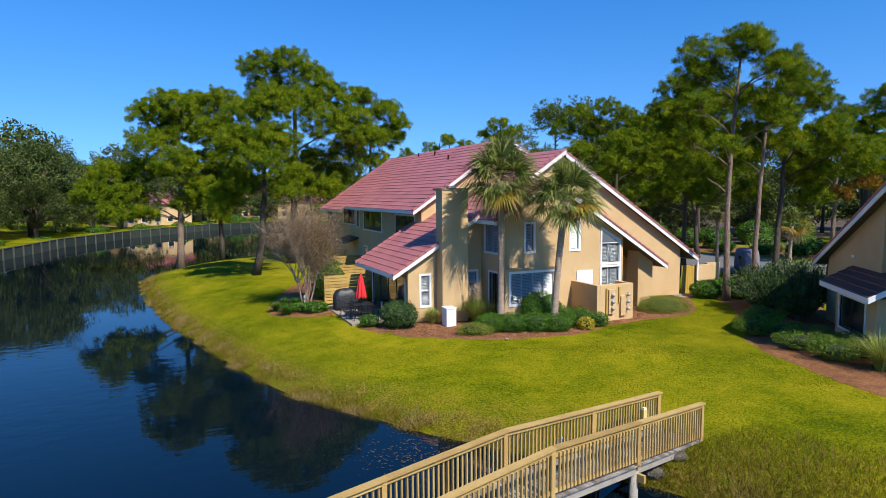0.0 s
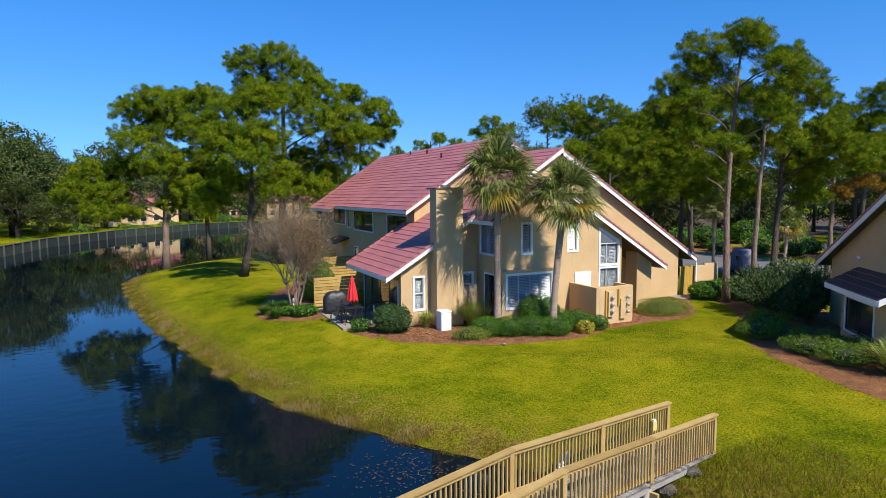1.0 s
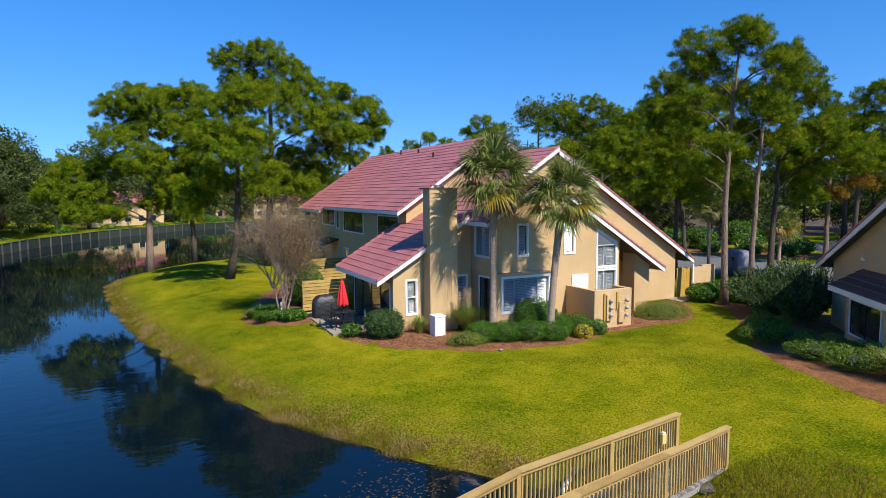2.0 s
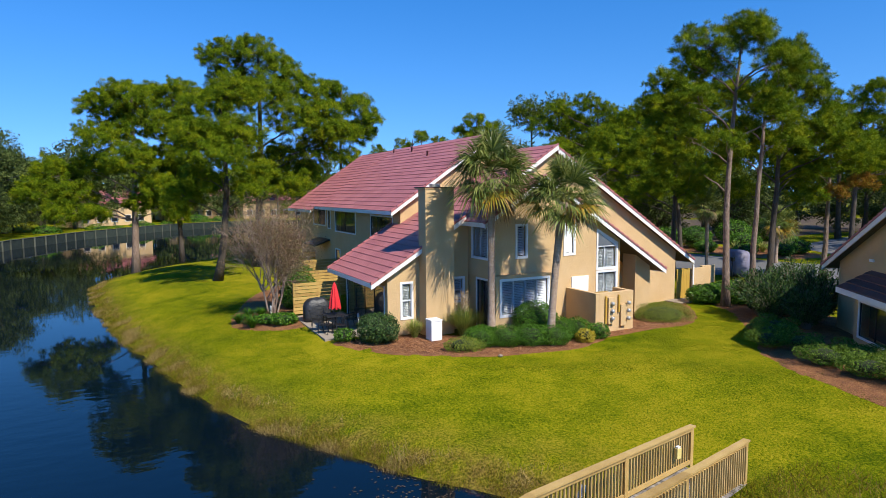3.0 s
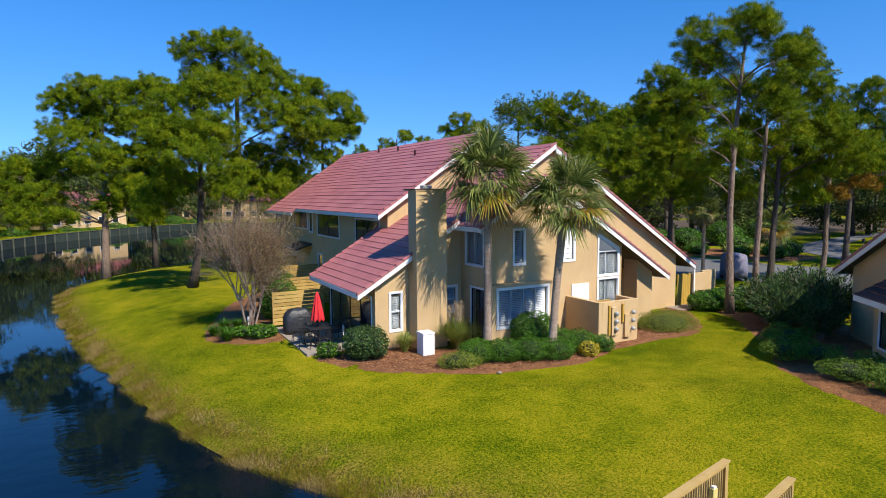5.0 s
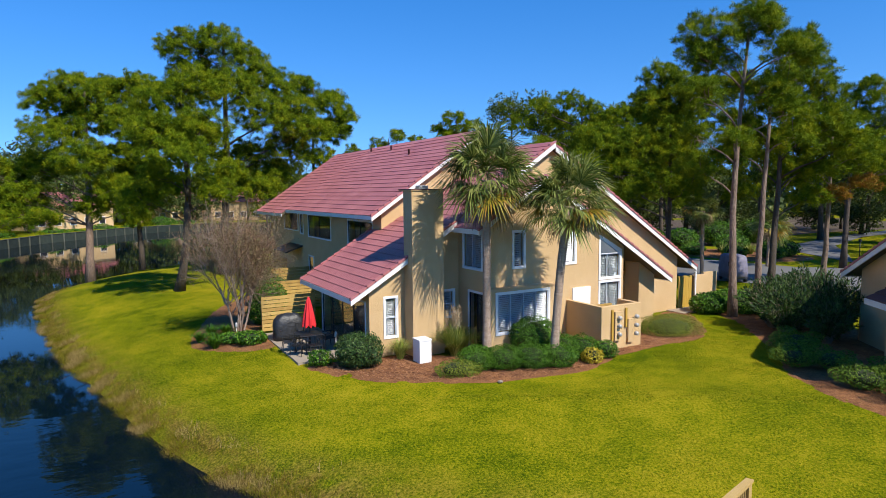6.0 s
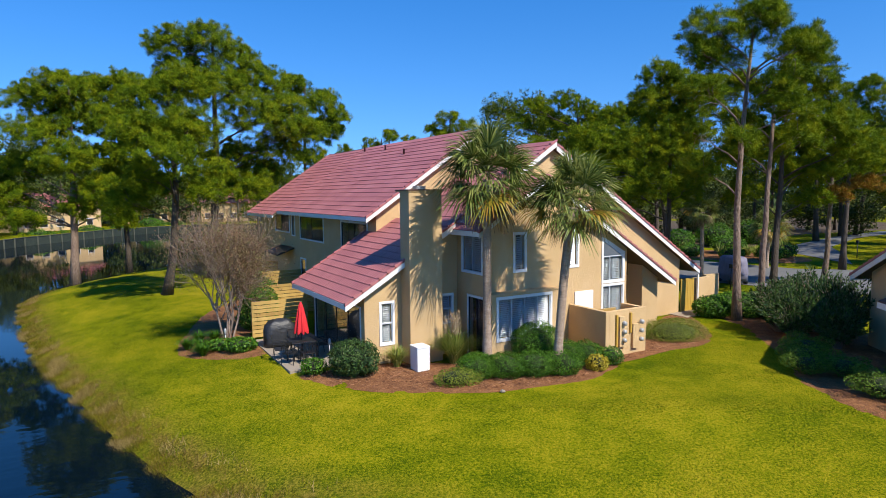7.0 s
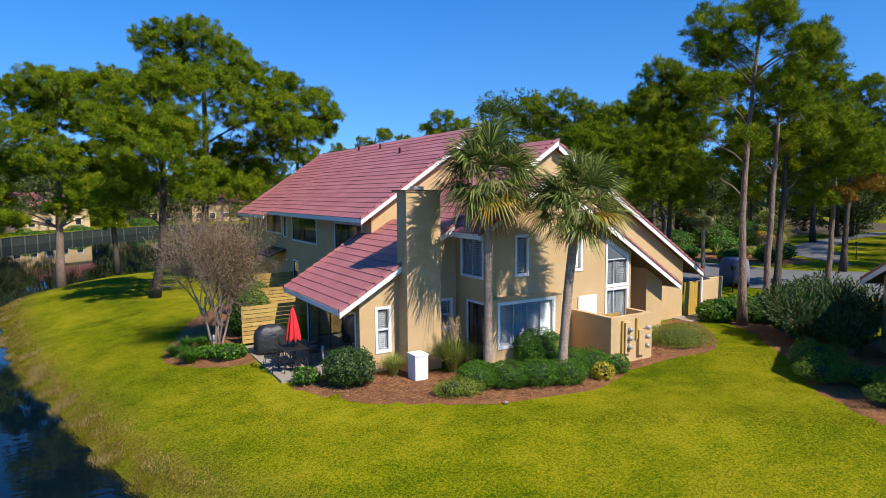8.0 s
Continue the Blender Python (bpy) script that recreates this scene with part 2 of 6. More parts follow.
LAWN, WATER, GLASS = lawn_material(), water_material(), glass_material()


# ---- building helpers ----
def link(name, bm, mat, parent=None, label="", smooth=False):
    me = bpy.data.meshes.new(name)
    if smooth:
        for f in bm.faces:
            f.smooth = True
    bm.to_mesh(me)
    bm.free()
    me.materials.append(mat)
    ob = new(name, me)
    if parent is not None:
        ob.parent = parent
    return tagged(ob, label)


def part(name, bm, mat, parent, label="", smooth=False):
    return link(name, bm, mat, parent, label, smooth)


def thing(name, label, category, group="", kind="", at=(0, 0, 0)):
    ob = new(name)
    ob.location = at
    ob.empty_display_size = 0.2
    return tagged(ob, label, category, group, kind)


def mesh_from(name, verts, faces, mat, parent=None, label="", smooth=False):
    me = bpy.data.meshes.new(name)
    me.from_pydata([tuple(v) for v in verts], [], [tuple(f) for f in faces])
    me.update()
    if smooth:
        me.polygons.foreach_set("use_smooth", [True] * len(me.polygons))
    me.materials.append(mat)
    ob = new(name, me)
    if parent is not None:
        ob.parent = parent
    return tagged(ob, label)


def box(bm, x0, x1, y0, y1, z0, z1, bevel=0.0):
    r = bmesh.ops.create_cube(bm, size=1.0)
    vs = r["verts"]
    for v in vs:
        v.co = Vector(((x0 + x1) / 2 + v.co.x * (x1 - x0), (y0 + y1) / 2 + v.co.y * (y1 - y0), (z0 + z1) / 2 + v.co.z * (z1 - z0)))
    if bevel:
        es = list({e for v in vs for e in v.link_edges})
        bmesh.ops.bevel(bm, geom=es, offset=bevel, segments=2, affect="EDGES", profile=0.6)
    return vs


def box_bm(*a, **k):
    bm = bmesh.new()
    box(bm, *a, **k)
    return bm


def beam(bm, a, b, w, h):
    """A rectangular bar from a to b, w wide across and h high."""
    a, b = Vector(a), Vector(b)
    d = (b - a).normalized()
    up = Vector((0, 0, 1)) if abs(d.z) < 0.95 else Vector((0, 1, 0))
    s = d.cross(up).normalized()
    u = s.cross(d).normalized()
    ring = [[bm.verts.new(p + s * i * w / 2 + u * j * h / 2) for i, j in ((-1, -1), (1, -1), (1, 1), (-1, 1))] for p in (a, b)]
    bm.faces.new(ring[0][::-1])
    bm.faces.new(ring[1])
    for k in range(4):
        bm.faces.new((ring[0][k], ring[0][(k + 1) % 4], ring[1][(k + 1) % 4], ring[1][k]))


def beam_bm(*a):
    bm = bmesh.new()
    beam(bm, *a)
    return bm


def prism(bm, outline, axis, c0, c1):
    """Extrudes a closed outline of 2D points along axis 'x', 'y' or 'z' from c0 to c1."""
    def at(p, c):
        return {"x": (c, p[0], p[1]), "y": (p[0], c, p[1]), "z": (p[0], p[1], c)}[axis]
    r0 = [bm.verts.new(at(p, c0)) for p in outline]
    r1 = [bm.verts.new(at(p, c1)) for p in outline]
    bm.faces.new(r0)
    bm.faces.new(r1[::-1])
    n = len(outline)
    for k in range(n):
        bm.faces.new((r0[k], r1[k], r1[(k + 1) % n], r0[(k + 1) % n]))
    bmesh.ops.recalc_face_normals(bm, faces=bm.faces[:])


def prism_bm(*a):
    bm = bmesh.new()
    prism(bm, *a)
    return bm


def tube(verts, faces, path, radii, n=8):
    """Adds a tapering tube along a path to lists of vertices and faces."""
    base = len(verts)
    up = Vector((0.31, 0.17, 0.94))
    for i, p in enumerate(path):
        d = (Vector(path[min(i + 1, len(path) - 1)]) - Vector(path[max(i - 1, 0)])).normalized()
        s = d.cross(up)
        if s.length < 1e-3:
            s = d.cross(Vector((1, 0, 0)))
        s.normalize()
        u = s.cross(d)
        for k in range(n):
            a = 2 * math.pi * k / n
            verts.append(Vector(p) + (s * math.cos(a) + u * math.sin(a)) * radii[i])
    for i in range(len(path) - 1):
        for k in range(n):
            a, b = base + i * n + k, base + i * n + (k + 1) % n
            faces.append((a, b, b + n, a + n))
    faces.append(tuple(base + k for k in range(n))[::-1])
    faces.append(tuple(base + (len(path) - 1) * n + k for k in range(n)))


# ---- ground and lake ----
WATER_Z = -1.2
NEAR_SHORE = [(18, -36), (15, -28), (13.2, -23.5), (12.2, -21), (11.2, -18.9), (10.0, -17), (8.6, -15.0), (7.3, -13.3), (5.85, -10.6), (4.1, -7.7),
              (3.35, -5.4), (2.4, -2.2), (1.3, 3.0), (0.2, 7.5), (-0.5, 11.5), (-1.5, 18), (-2.1, 25), (-2.3, 29.5), (-1.4, 33), (0.8, 37), (4, 41), (9, 45.5), (16, 50), (26, 53), (44, 54)]
FAR_SHORE = [(50, 62), (46, 96), (38, 114), (22, 119), (8, 112), (-6.5, 93), (-14.5, 76), (-18.5, 58), (-24, 45), (-34, 33), (-52, 12), (-70, -30), (-60, -90), (-10, -120), (22, -90)]
LAKE = np.array(NEAR_SHORE + FAR_SHORE, float)


def lake_distance(px, py):
    """Distance to the shore, positive on land; and whether the near shore is the closest."""
    a, b = LAKE, np.roll(LAKE, -1, axis=0)
    best = np.full(px.shape, 1e9)
    near = np.zeros(px.shape, bool)
    inside = np.zeros(px.shape, bool)
    for i in range(len(a)):
        ax, ay, bx, by = *a[i], *b[i]
        ex, ey = bx - ax, by - ay
        t = np.clip(((px - ax) * ex + (py - ay) * ey) / (ex * ex + ey * ey), 0, 1)
        d = np.hypot(px - ax - t * ex, py - ay - t * ey)
        hit = d < best
        best = np.where(hit, d, best)
        near = np.where(hit, i < len(NEAR_SHORE), near)
        cross = ((ay > py) != (by > py)) & (px < (bx - ax) * (py - ay) / (by - ay + 1e-12) + ax)
        inside ^= cross
    return np.where(inside, -best, best), near


def ground_z(px, py):
    px, py = np.asarray(px, float), np.asarray(py, float)
    d, near = lake_distance(px, py)
    low = np.clip((-8 - py) / 10, 0, 1)
    run = 5.2 + 7.5 * low
    bank = np.where(d < 0.9, -1.2 + 0.42 * d / 0.9, -0.78 + 0.78 * np.clip((d - 0.9) / run, 0, 1) ** 0.8)
    far = np.clip(-1.25 + 0.8 * (d - 3.5), -1.25, 0.1)
    z = np.where(near, bank, far)
    return np.where(d < 0, np.maximum(-1.2 + 0.35 * d, -3.0), z)


def gz(x, y):
    return float(ground_z(np.array([x]), np.array([y]))[0])


def axis_steps(lo, hi, fine, a, b):
    inner = list(np.arange(a, b + 1e-6, fine))
    left, step, p = [], fine, a
    while p > lo:
        step *= 1.16
        p -= step
        left.append(p)
    right, step, p = [], fine, b
    while p < hi:
        step *= 1.16
        p += step
        right.append(p)
    return np.array(left[::-1] + inner + right)


xs, ys = axis_steps(-1500, 1500, 0.55, -6, 36), axis_steps(-1500, 1500, 0.55, -26, 38)
gx, gy = np.meshgrid(xs, ys)
gh = ground_z(gx, gy)
rough = np.array([noise.noise((x * 0.5, y * 0.5, 0.0)) for x, y in zip(gx.ravel(), gy.ravel())]).reshape(gx.shape)
gh = gh + 0.012 * rough * (gh > -1.0)
nx = len(xs)
ground = mesh_from("ground", np.stack([gx.ravel(), gy.ravel(), gh.ravel()], 1),
                   [(j * nx + i, j * nx + i + 1, (j + 1) * nx + i + 1, (j + 1) * nx + i) for j in range(len(ys) - 1) for i in range(nx - 1)], LAWN, smooth=True)
tagged(ground, "mown green and straw-coloured lawn sloping to the lake", "lawn", kind="structure")
bm = bmesh.new()
bm.faces.new([bm.verts.new((x, y, WATER_Z)) for x, y in ((-400, -400), (400, -400), (400, 400), (-400, 400))])
tagged(link("water", bm, WATER), "dark still lake water with reflections", "lake", kind="structure")


# ---- the house ----
def roof_z_left(x):
    return 5.13 + 0.65 * (x - 14.6)


def roof_z_front(x):
    return 2.42 + 0.625 * (25.63 - x)


def roof_z_mid(x):
    return 8.72 - 0.625 * (x - 20.4)


def roof_z_main(x):
    return 5.5 + 0.675 * (x - 13.06)


def roof_z_low(x):
    return 2.52 + 0.61 * (x - 9.99)


def wedge_mesh(name, length, run, mat, thick=0.020, barrels=6):
    """One strip of barrel roof tiles lying along y, its scalloped lower edge proud of the next strip."""
    bm = bmesh.new()
    rows = []
    n = barrels * 2
    for k in range(n + 1):
        y = 0.003 + (length - 0.006) * k / n
        up = 1.0 if k % 2 else 0.0
        rows.append([bm.verts.new(c) for c in ((0, y, -0.004), (0, y, thick + 0.014 * up), (0.001, y, thick + 0.014 * up), (run, y, 0.004 + 0.004 * up))])
    for a, b in zip(rows, rows[1:]):
        bm.faces.new((a[0], b[0], b[1], a[1]))
        bm.faces.new((a[2], b[2], b[3], a[3]))
    bmesh.ops.recalc_face_normals(bm, faces=bm.faces[:])
    me = bpy.data.meshes.new(name)
    bm.to_mesh(me)
    bm.free()
    me.materials.append(mat)
    return me


def roof_slope(parent, name, x_low, x_high, z_of, y0, y1, mat, fascia_ends=(True, False), course=0.40, flip=False, thick=0.16, panels=True, seed=1):
    """A pitched roof slope whose eave runs along y at x_low and whose top lies at x_high."""
    zl, zh = z_of(x_low), z_of(x_high)
    # the deck's dark brown carries the shade under the eaves
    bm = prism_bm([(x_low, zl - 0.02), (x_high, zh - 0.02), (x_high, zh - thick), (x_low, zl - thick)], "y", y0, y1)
    base = part(name, bm, SHADED_SOFFIT, parent, "sloping roof deck, eave shade put into its dark colour")
    slope = Vector((x_high - x_low, 0, zh - zl))
    n = max(1, round(slope.length / course))
    run = slope.length / n
    rnd = random.Random(seed)
    if panels:
        seg = 1.32
        me = wedge_mesh("roof_tile", seg, run + 0.01, mat)
        angle = math.atan2(zh - zl, x_high - x_low)
        for i in range(n):
            p = Vector((x_low, 0, zl)) + slope * (i / n)
            y = y0 - (0.66 if i % 2 else 0.0)
            while y < y1 - 0.02:
                a, b = max(y, y0), min(y + seg, y1)
                if b - a > 0.05:
                    ob = new("roof_tile", me)
                    ob.parent = base
                    ob.matrix_basis = (Matrix.Translation((p.x, a, p.z + rnd.uniform(0, 0.006))) @ Matrix.Rotation(-angle, 4, "Y")
                                       @ Matrix.Diagonal((1, (b - a) / seg, 1 + rnd.uniform(-0.1, 0.25), 1)))
                y += seg
    # fascia boards along the eave and up the rakes
    part("fascia", prism_bm([(x_low - 0.03 if x_high > x_low else x_low + 0.03, zl - 0.005), (x_low, zl - 0.005), (x_low, zl - 0.2), (x_low - 0.03 if x_high > x_low else x_low + 0.03, zl - 0.2)], "y", y0, y1), WHITE, parent, "white painted eave board")
    sgn = 1 if x_high > x_low else -1
    for want, y, s in ((fascia_ends[0], y0, -1), (fascia_ends[1], y1, 1)):
        if want:
            part("fascia", prism_bm([(x_low - 0.03 * sgn, zl - 0.02), (x_high, zh - 0.01), (x_high, zh - 0.27), (x_low - 0.03 * sgn, zl - 0.26)], "y", y + 0.001 * s, y + 0.045 * s), WHITE, parent, "white painted rake board")
            for k in range(n):
                a, b = Vector((x_low - 0.05 * sgn, 0, zl)) + slope * (k / n), Vector((x_low, 0, zl)) + slope * ((k + 1) / n)
                part("rake_tile", prism_bm([(a.x, a.z + 0.085), (b.x, b.z + 0.045), (b.x, b.z - 0.02), (a.x, a.z - 0.05)], "y", y - 0.08 if s < 0 else y - 0.06, y + 0.06 if s < 0 else y + 0.08), mat, parent)
    return base


def frame_parts(parent, axis, plane, a0, a1, z0, z1, facing, trim=0.09, mullions=(), shutters=0, sill=False, rail=False, depth=0.07, slat=0.076, door=False, louvre=None):
    """A window or glazed door on a wall: trim, sash, pane and louvred shutters behind the pane. axis 'y': in a wall at y = plane; facing -1 or +1."""
    def bx(bm, u0, u1, d0, d1, w0, w1):
        lo, hi = sorted((plane + facing * d0, plane + facing * d1))
        if axis == "y":
            box(bm, u0, u1, lo, hi, w0, w1)
        else:
            box(bm, lo, hi, u0, u1, w0, w1)
    fr = bmesh.new()
    bx(fr, a0 - trim, a0, -0.06, 0.035, z0 - trim, z1 + trim)
    bx(fr, a1, a1 + trim, -0.06, 0.035, z0 - trim, z1 + trim)
    bx(fr, a0, a1, -0.06, 0.034, z1, z1 + trim)
    if not door:
        bx(fr, a0, a1, -0.06, 0.036, z0 - trim, z0)
    window = part("window", fr, WHITE, parent, "white trimmed window")
    sash = bmesh.new()
    w = 0.032
    for u in [a0, a1 - w] + [a0 + (a1 - a0) * m - w / 2 for m in mullions]:
        bx(sash, u, u + w, -0.05, 0.0, z0, z1)
    bx(sash, a0 + w, a1 - w, -0.05, 0.001, z0, z0 + w)
    bx(sash, a0 + w, a1 - w, -0.05, 0.001, z1 - w, z1)
    if rail:
        bx(sash, a0 + w, a1 - w, -0.05, 0.002, (z0 + z1) / 2 - 0.03, (z0 + z1) / 2 + 0.03)
    part("sash", sash, SHUTTER if shutters else BLACK, window, "pale sash frame" if shutters else "dark sash frame")
    pane = bmesh.new()
    bx(pane, a0 + w * 0.5, a1 - w * 0.5, -0.03, -0.024, z0 + 0.01, z1 - 0.01)
    pane_ob = part("pane", pane, GLASS, window, "reflecting glass pane")
    pane_ob.visible_shadow = False
    for k in range(shutters):
        s0 = a0 + 0.05 + (a1 - a0 - 0.1) * k / shutters + 0.01
        s1 = a0 + 0.05 + (a1 - a0 - 0.1) * (k + 1) / shutters - 0.01
        sh = bmesh.new()
        bx(sh, s0, s0 + 0.045, -0.11, -0.075, z0 + 0.03, z1 - 0.03)
        bx(sh, s1 - 0.045, s1, -0.11, -0.075, z0 + 0.03, z1 - 0.03)
        z = z0 + 0.07
        while z < z1 - 0.08:
            vs = []
            for d, dz in ((-0.118, 0.040), (-0.112, 0.045), (-0.068, -0.008), (-0.074, -0.013)):
                c = plane + facing * d
                vs.append(((s0 + 0.05, c, z + dz), (s1 - 0.05, c, z + dz)) if axis == "y" else ((c, s0 + 0.05, z + dz), (c, s1 - 0.05, z + dz)))
            q = [[sh.verts.new(p) for p in pair] for pair in vs]
            for i in range(4):
                sh.faces.new((q[i][0], q[i][1], q[(i + 1) % 4][1], q[(i + 1) % 4][0]))
            z += slat
        part("shutter", sh, louvre or SHUTTER, window, "louvred interior shutter with shade in its colour" if louvre else "white louvred interior shutter")
    # flat sheet behind the pane; its dark colour stands in for the unlit room
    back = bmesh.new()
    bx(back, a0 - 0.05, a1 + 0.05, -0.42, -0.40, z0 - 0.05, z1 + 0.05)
    part("room_sheet", back, ROOM_SHADE, window, "near-black sheet in place of the unlit room")
    return window


def wall_y(parent, y, x0, x1, top, holes=(), z0=-0.4, thick=0.22, name="wall", mat=None, back=1):
    """A wall in the plane y, seen from -y; top is a function of x; rectangular holes (x0, x1, z0, z1) go through it."""
    cuts = sorted({x0, x1, *[h for a in holes for h in a[:2] if x0 < h < x1], *[p for p in (17.86, 19.5, 20.4) if x0 < p < x1]})
    bm = bmesh.new()
    for a, b in zip(cuts, cuts[1:]):
        mid = (a + b) / 2
        spans, z = [], z0
        for h in sorted((h for h in holes if h[0] < mid < h[1]), key=lambda h: h[2]):
            spans.append((z, h[2]))
            z = h[3]
        for lo, hi in spans:
            prism(bm, [(a, lo), (b, lo), (b, hi), (a, hi)], "y", y, y + back * thick)
        prism(bm, [(a, z), (b, z), (b, top(b)), (a, top(a))], "y", y, y + back * thick)
    bmesh.ops.remove_doubles(bm, verts=bm.verts[:], dist=0.0005)
    return part(name, bm, mat or STUCCO, parent, "tan stucco wall")


def wall_x(parent, x, y0, y1, top, holes=(), z0=-0.4, thick=0.22, name="wall", mat=None):
    cuts = sorted({y0, y1, *[h for a in holes for h in a[:2] if y0 < h < y1]})
    bm = bmesh.new()
    for a, b in zip(cuts, cuts[1:]):
        mid = (a + b) / 2
        spans, z = [], z0
        for h in sorted((h for h in holes if h[0] < mid < h[1]), key=lambda h: h[2]):
            spans.append((z, h[2]))
            z = h[3]
        for lo, hi in spans + [(z, top)]:
            if hi > lo:
                box(bm, x, x + thick, a, b, lo, hi)
    bmesh.ops.remove_doubles(bm, verts=bm.verts[:], dist=0.0005)
    return part(name, bm, mat or STUCCO, parent, "tan stucco wall")


house = thing("house", "two-storey tan stucco house with red tiled roofs", "house")
# lower lakeside wing
wall_y(house, -2.6, 10.85, 15.0, lambda x: min(roof_z_low(x) - 0.16, 5.0), holes=[(11.55, 12.02, 0.80, 2.36), (14.2, 14.72, 1.35, 2.42)])
frame_parts(house, "y", -2.6, 11.55, 12.02, 0.80, 2.36, -1, shutters=1, rail=True, louvre=SHUTTER_SHADED)
frame_parts(house, "y", -2.6, 14.2, 14.72, 1.35, 2.42, -1, shutters=1, rail=True)
wall_x(house, 10.85, -2.38, 3.4, 2.9, holes=[(-2.2, 3.1, 0.02, 2.2)])
frame_parts(house, "x", 10.85, -2.2, 3.1, 0.02, 2.2, -1, mullions=(0.25, 0.5, 0.75), door=True, trim=0.06)
wall_y(house, 3.4, 10.85, 13.7, lambda x: roof_z_low(x) - 0.16, back=-1)
roof_slope(house, "lower_roof", 9.99, 14.75, roof_z_low, -2.9, 3.65, ROOF, (True, True), seed=3)
# chimney
ch = bmesh.new()
box(ch, 12.42, 13.85, -3.35, -2.6, -0.3, 6.66)
box(ch, 12.38, 13.89, -3.39, -2.3, 6.66, 6.74)
part("chimney", ch, STUCCO, house, "tall square stucco chimney")
# bay with shuttered windows
wall_x(house, 15.0, -4.72, -2.38, 5.05, holes=[(-4.42, -3.05, 3.5, 4.95)], z0=2.62)
frame_parts(house, "x", 15.0, -4.42, -3.05, 3.5, 4.95, -1, shutters=2, mullions=(0.5,))
wall_x(house, 15.08, -4.9, -2.38, 2.62, holes=[(-4.5, -3.35, 0.15, 2.45)])
frame_parts(house, "x", 15.08, -4.5, -3.35, 0.15, 2.45, -1, mullions=(0.5,), door=True)
GABLE = lambda x: min(roof_z_left(x), roof_z_front(x)) - 0.16
wall_y(house, -4.5, 15.22, 22.78, GABLE, holes=[(16.52, 17.02, 3.5, 4.93), (19.28, 19.82, 3.5, 4.93), (19.8, 20.6, 0.3, 2.2), (21.33, 22.53, 2.68, 3.75), (21.33, 22.53, 1.2, 2.45)])
frame_parts(house, "y", -4.5, 16.52, 17.02, 3.5, 4.93, -1, shutters=1)
frame_parts(house, "y", -4.5, 19.28, 19.82, 3.5, 4.93, -1, shutters=1)
frame_parts(house, "y", -4.5, 21.33, 22.53, 2.68, 3.75, -1, shutters=2, mullions=(0.35,), trim=0.1, louvre=SHUTTER_SHADED)
frame_parts(house, "y", -4.5, 21.33, 22.53, 1.2, 2.45, -1, shutters=2, mullions=(0.35,), trim=0.1, louvre=SHUTTER_SHADED)
# the raked head light over the tall window
rk = bmesh.new()
prism(rk, [(21.23, 3.86), (22.63, 3.86), (22.63, 3.92), (21.33, 4.62), (21.23, 4.62)], "y", -4.535, -4.505)
rake_win = part("window", rk, WHITE, house, "white trimmed raked window head")
# flat panel for the louvres, darkened in colour to look shaded
rk = bmesh.new()
prism(rk, [(21.33, 3.80), (22.40, 3.80), (21.33, 4.44)], "y", -4.55, -4.538)
part("pane", rk, SHUTTER_SHADED, rake_win, "closed louvres, shade behind glass put into their grey")
dr = bmesh.new()
box(dr, 19.68, 20.72, -4.56, -4.44, 0.0, 2.36, 0.01)
part("door", dr, WHITE, house, "plain white side door")
# ground-floor bay with the wide window
wall_y(house, -5.0, 15.06, 18.35, lambda x: 2.66, holes=[(15.36, 17.92, 0.95, 2.5)])
bw = bmesh.new()
box(bw, 18.13, 18.35, -4.78, -4.5, -0.3, 2.66)
box(bw, 15.0, 18.4, -5.03, -4.5, 2.66, 2.72)
part("bay", bw, STUCCO, house, "shallow stucco bay top and side")
frame_parts(house, "y", -5.0, 15.36, 17.92, 0.95, 2.5, -1, shutters=4, mullions=(0.25, 0.5, 0.75), trim=0.1)
roof_slope(house, "bay_roof", 14.6, 17.86, roof_z_left, -4.85, -2.45, ROOF, (True, False), seed=4)
roof_slope(house, "bay_roof", 25.63, 17.86, roof_z_front, -4.85, -2.1, ROOF, (True, False), seed=5)
# middle block
wall_x(house, 22.56, -4.28, -2.1, 4.0)
MID = lambda x: min(roof_z_left(x), roof_z_mid(x)) - 0.16
wall_y(house, -2.1, 17.0, 29.4, MID)
roof_slope(house, "middle_roof", 14.6, 20.4, roof_z_left, -2.45, 2.4, ROOF, (True, False), seed=6)
roof_slope(house, "middle_roof", 30.53, 20.4, roof_z_mid, -2.45, 14.0, ROOF, (True, False), seed=7)
wall_y(house, -4.2, 24.15, 25.2, lambda x: roof_z_front(x) - 0.17, thick=0.9)
# main block
MAIN = lambda x: min(roof_z_main(x), 9.84 - 0.62 * (x - 19.5)) - 0.16
wall_y(house, 2.5, 13.7, 27.0, MAIN, z0=2.0)
HOLES = [(9.9, 14.2, 3.85, 5.2), (15.4, 16.0, 3.95, 5.2), (16.6, 20.0, 4.1, 5.3), (3.6, 7.0, 3.1, 5.1), (13.3, 14.2, 0.1, 2.5)]
wall_x(house, 13.7, 2.72, 24.0, 5.7, holes=HOLES)
for a, b, c, d in HOLES:
    frame_parts(house, "x", 13.7, a, b, c, d, -1, mullions=(0.5,) if b - a > 1.5 else ())
wall_y(house, 24.0, 13.7, 27.0, MAIN, back=-1)
wall_x(house, 26.8, 2.5, 24.0, 5.0)
roof_slope(house, "main_roof", 13.06, 19.5, roof_z_main, 2.17, 17.2, ROOF, (True, False), seed=8)
roof_slope(house, "main_roof", 12.75, 19.5, lambda x: roof_z_main(x) - 0.06, 17.2, 24.4, ROOF, (False, True), seed=9)
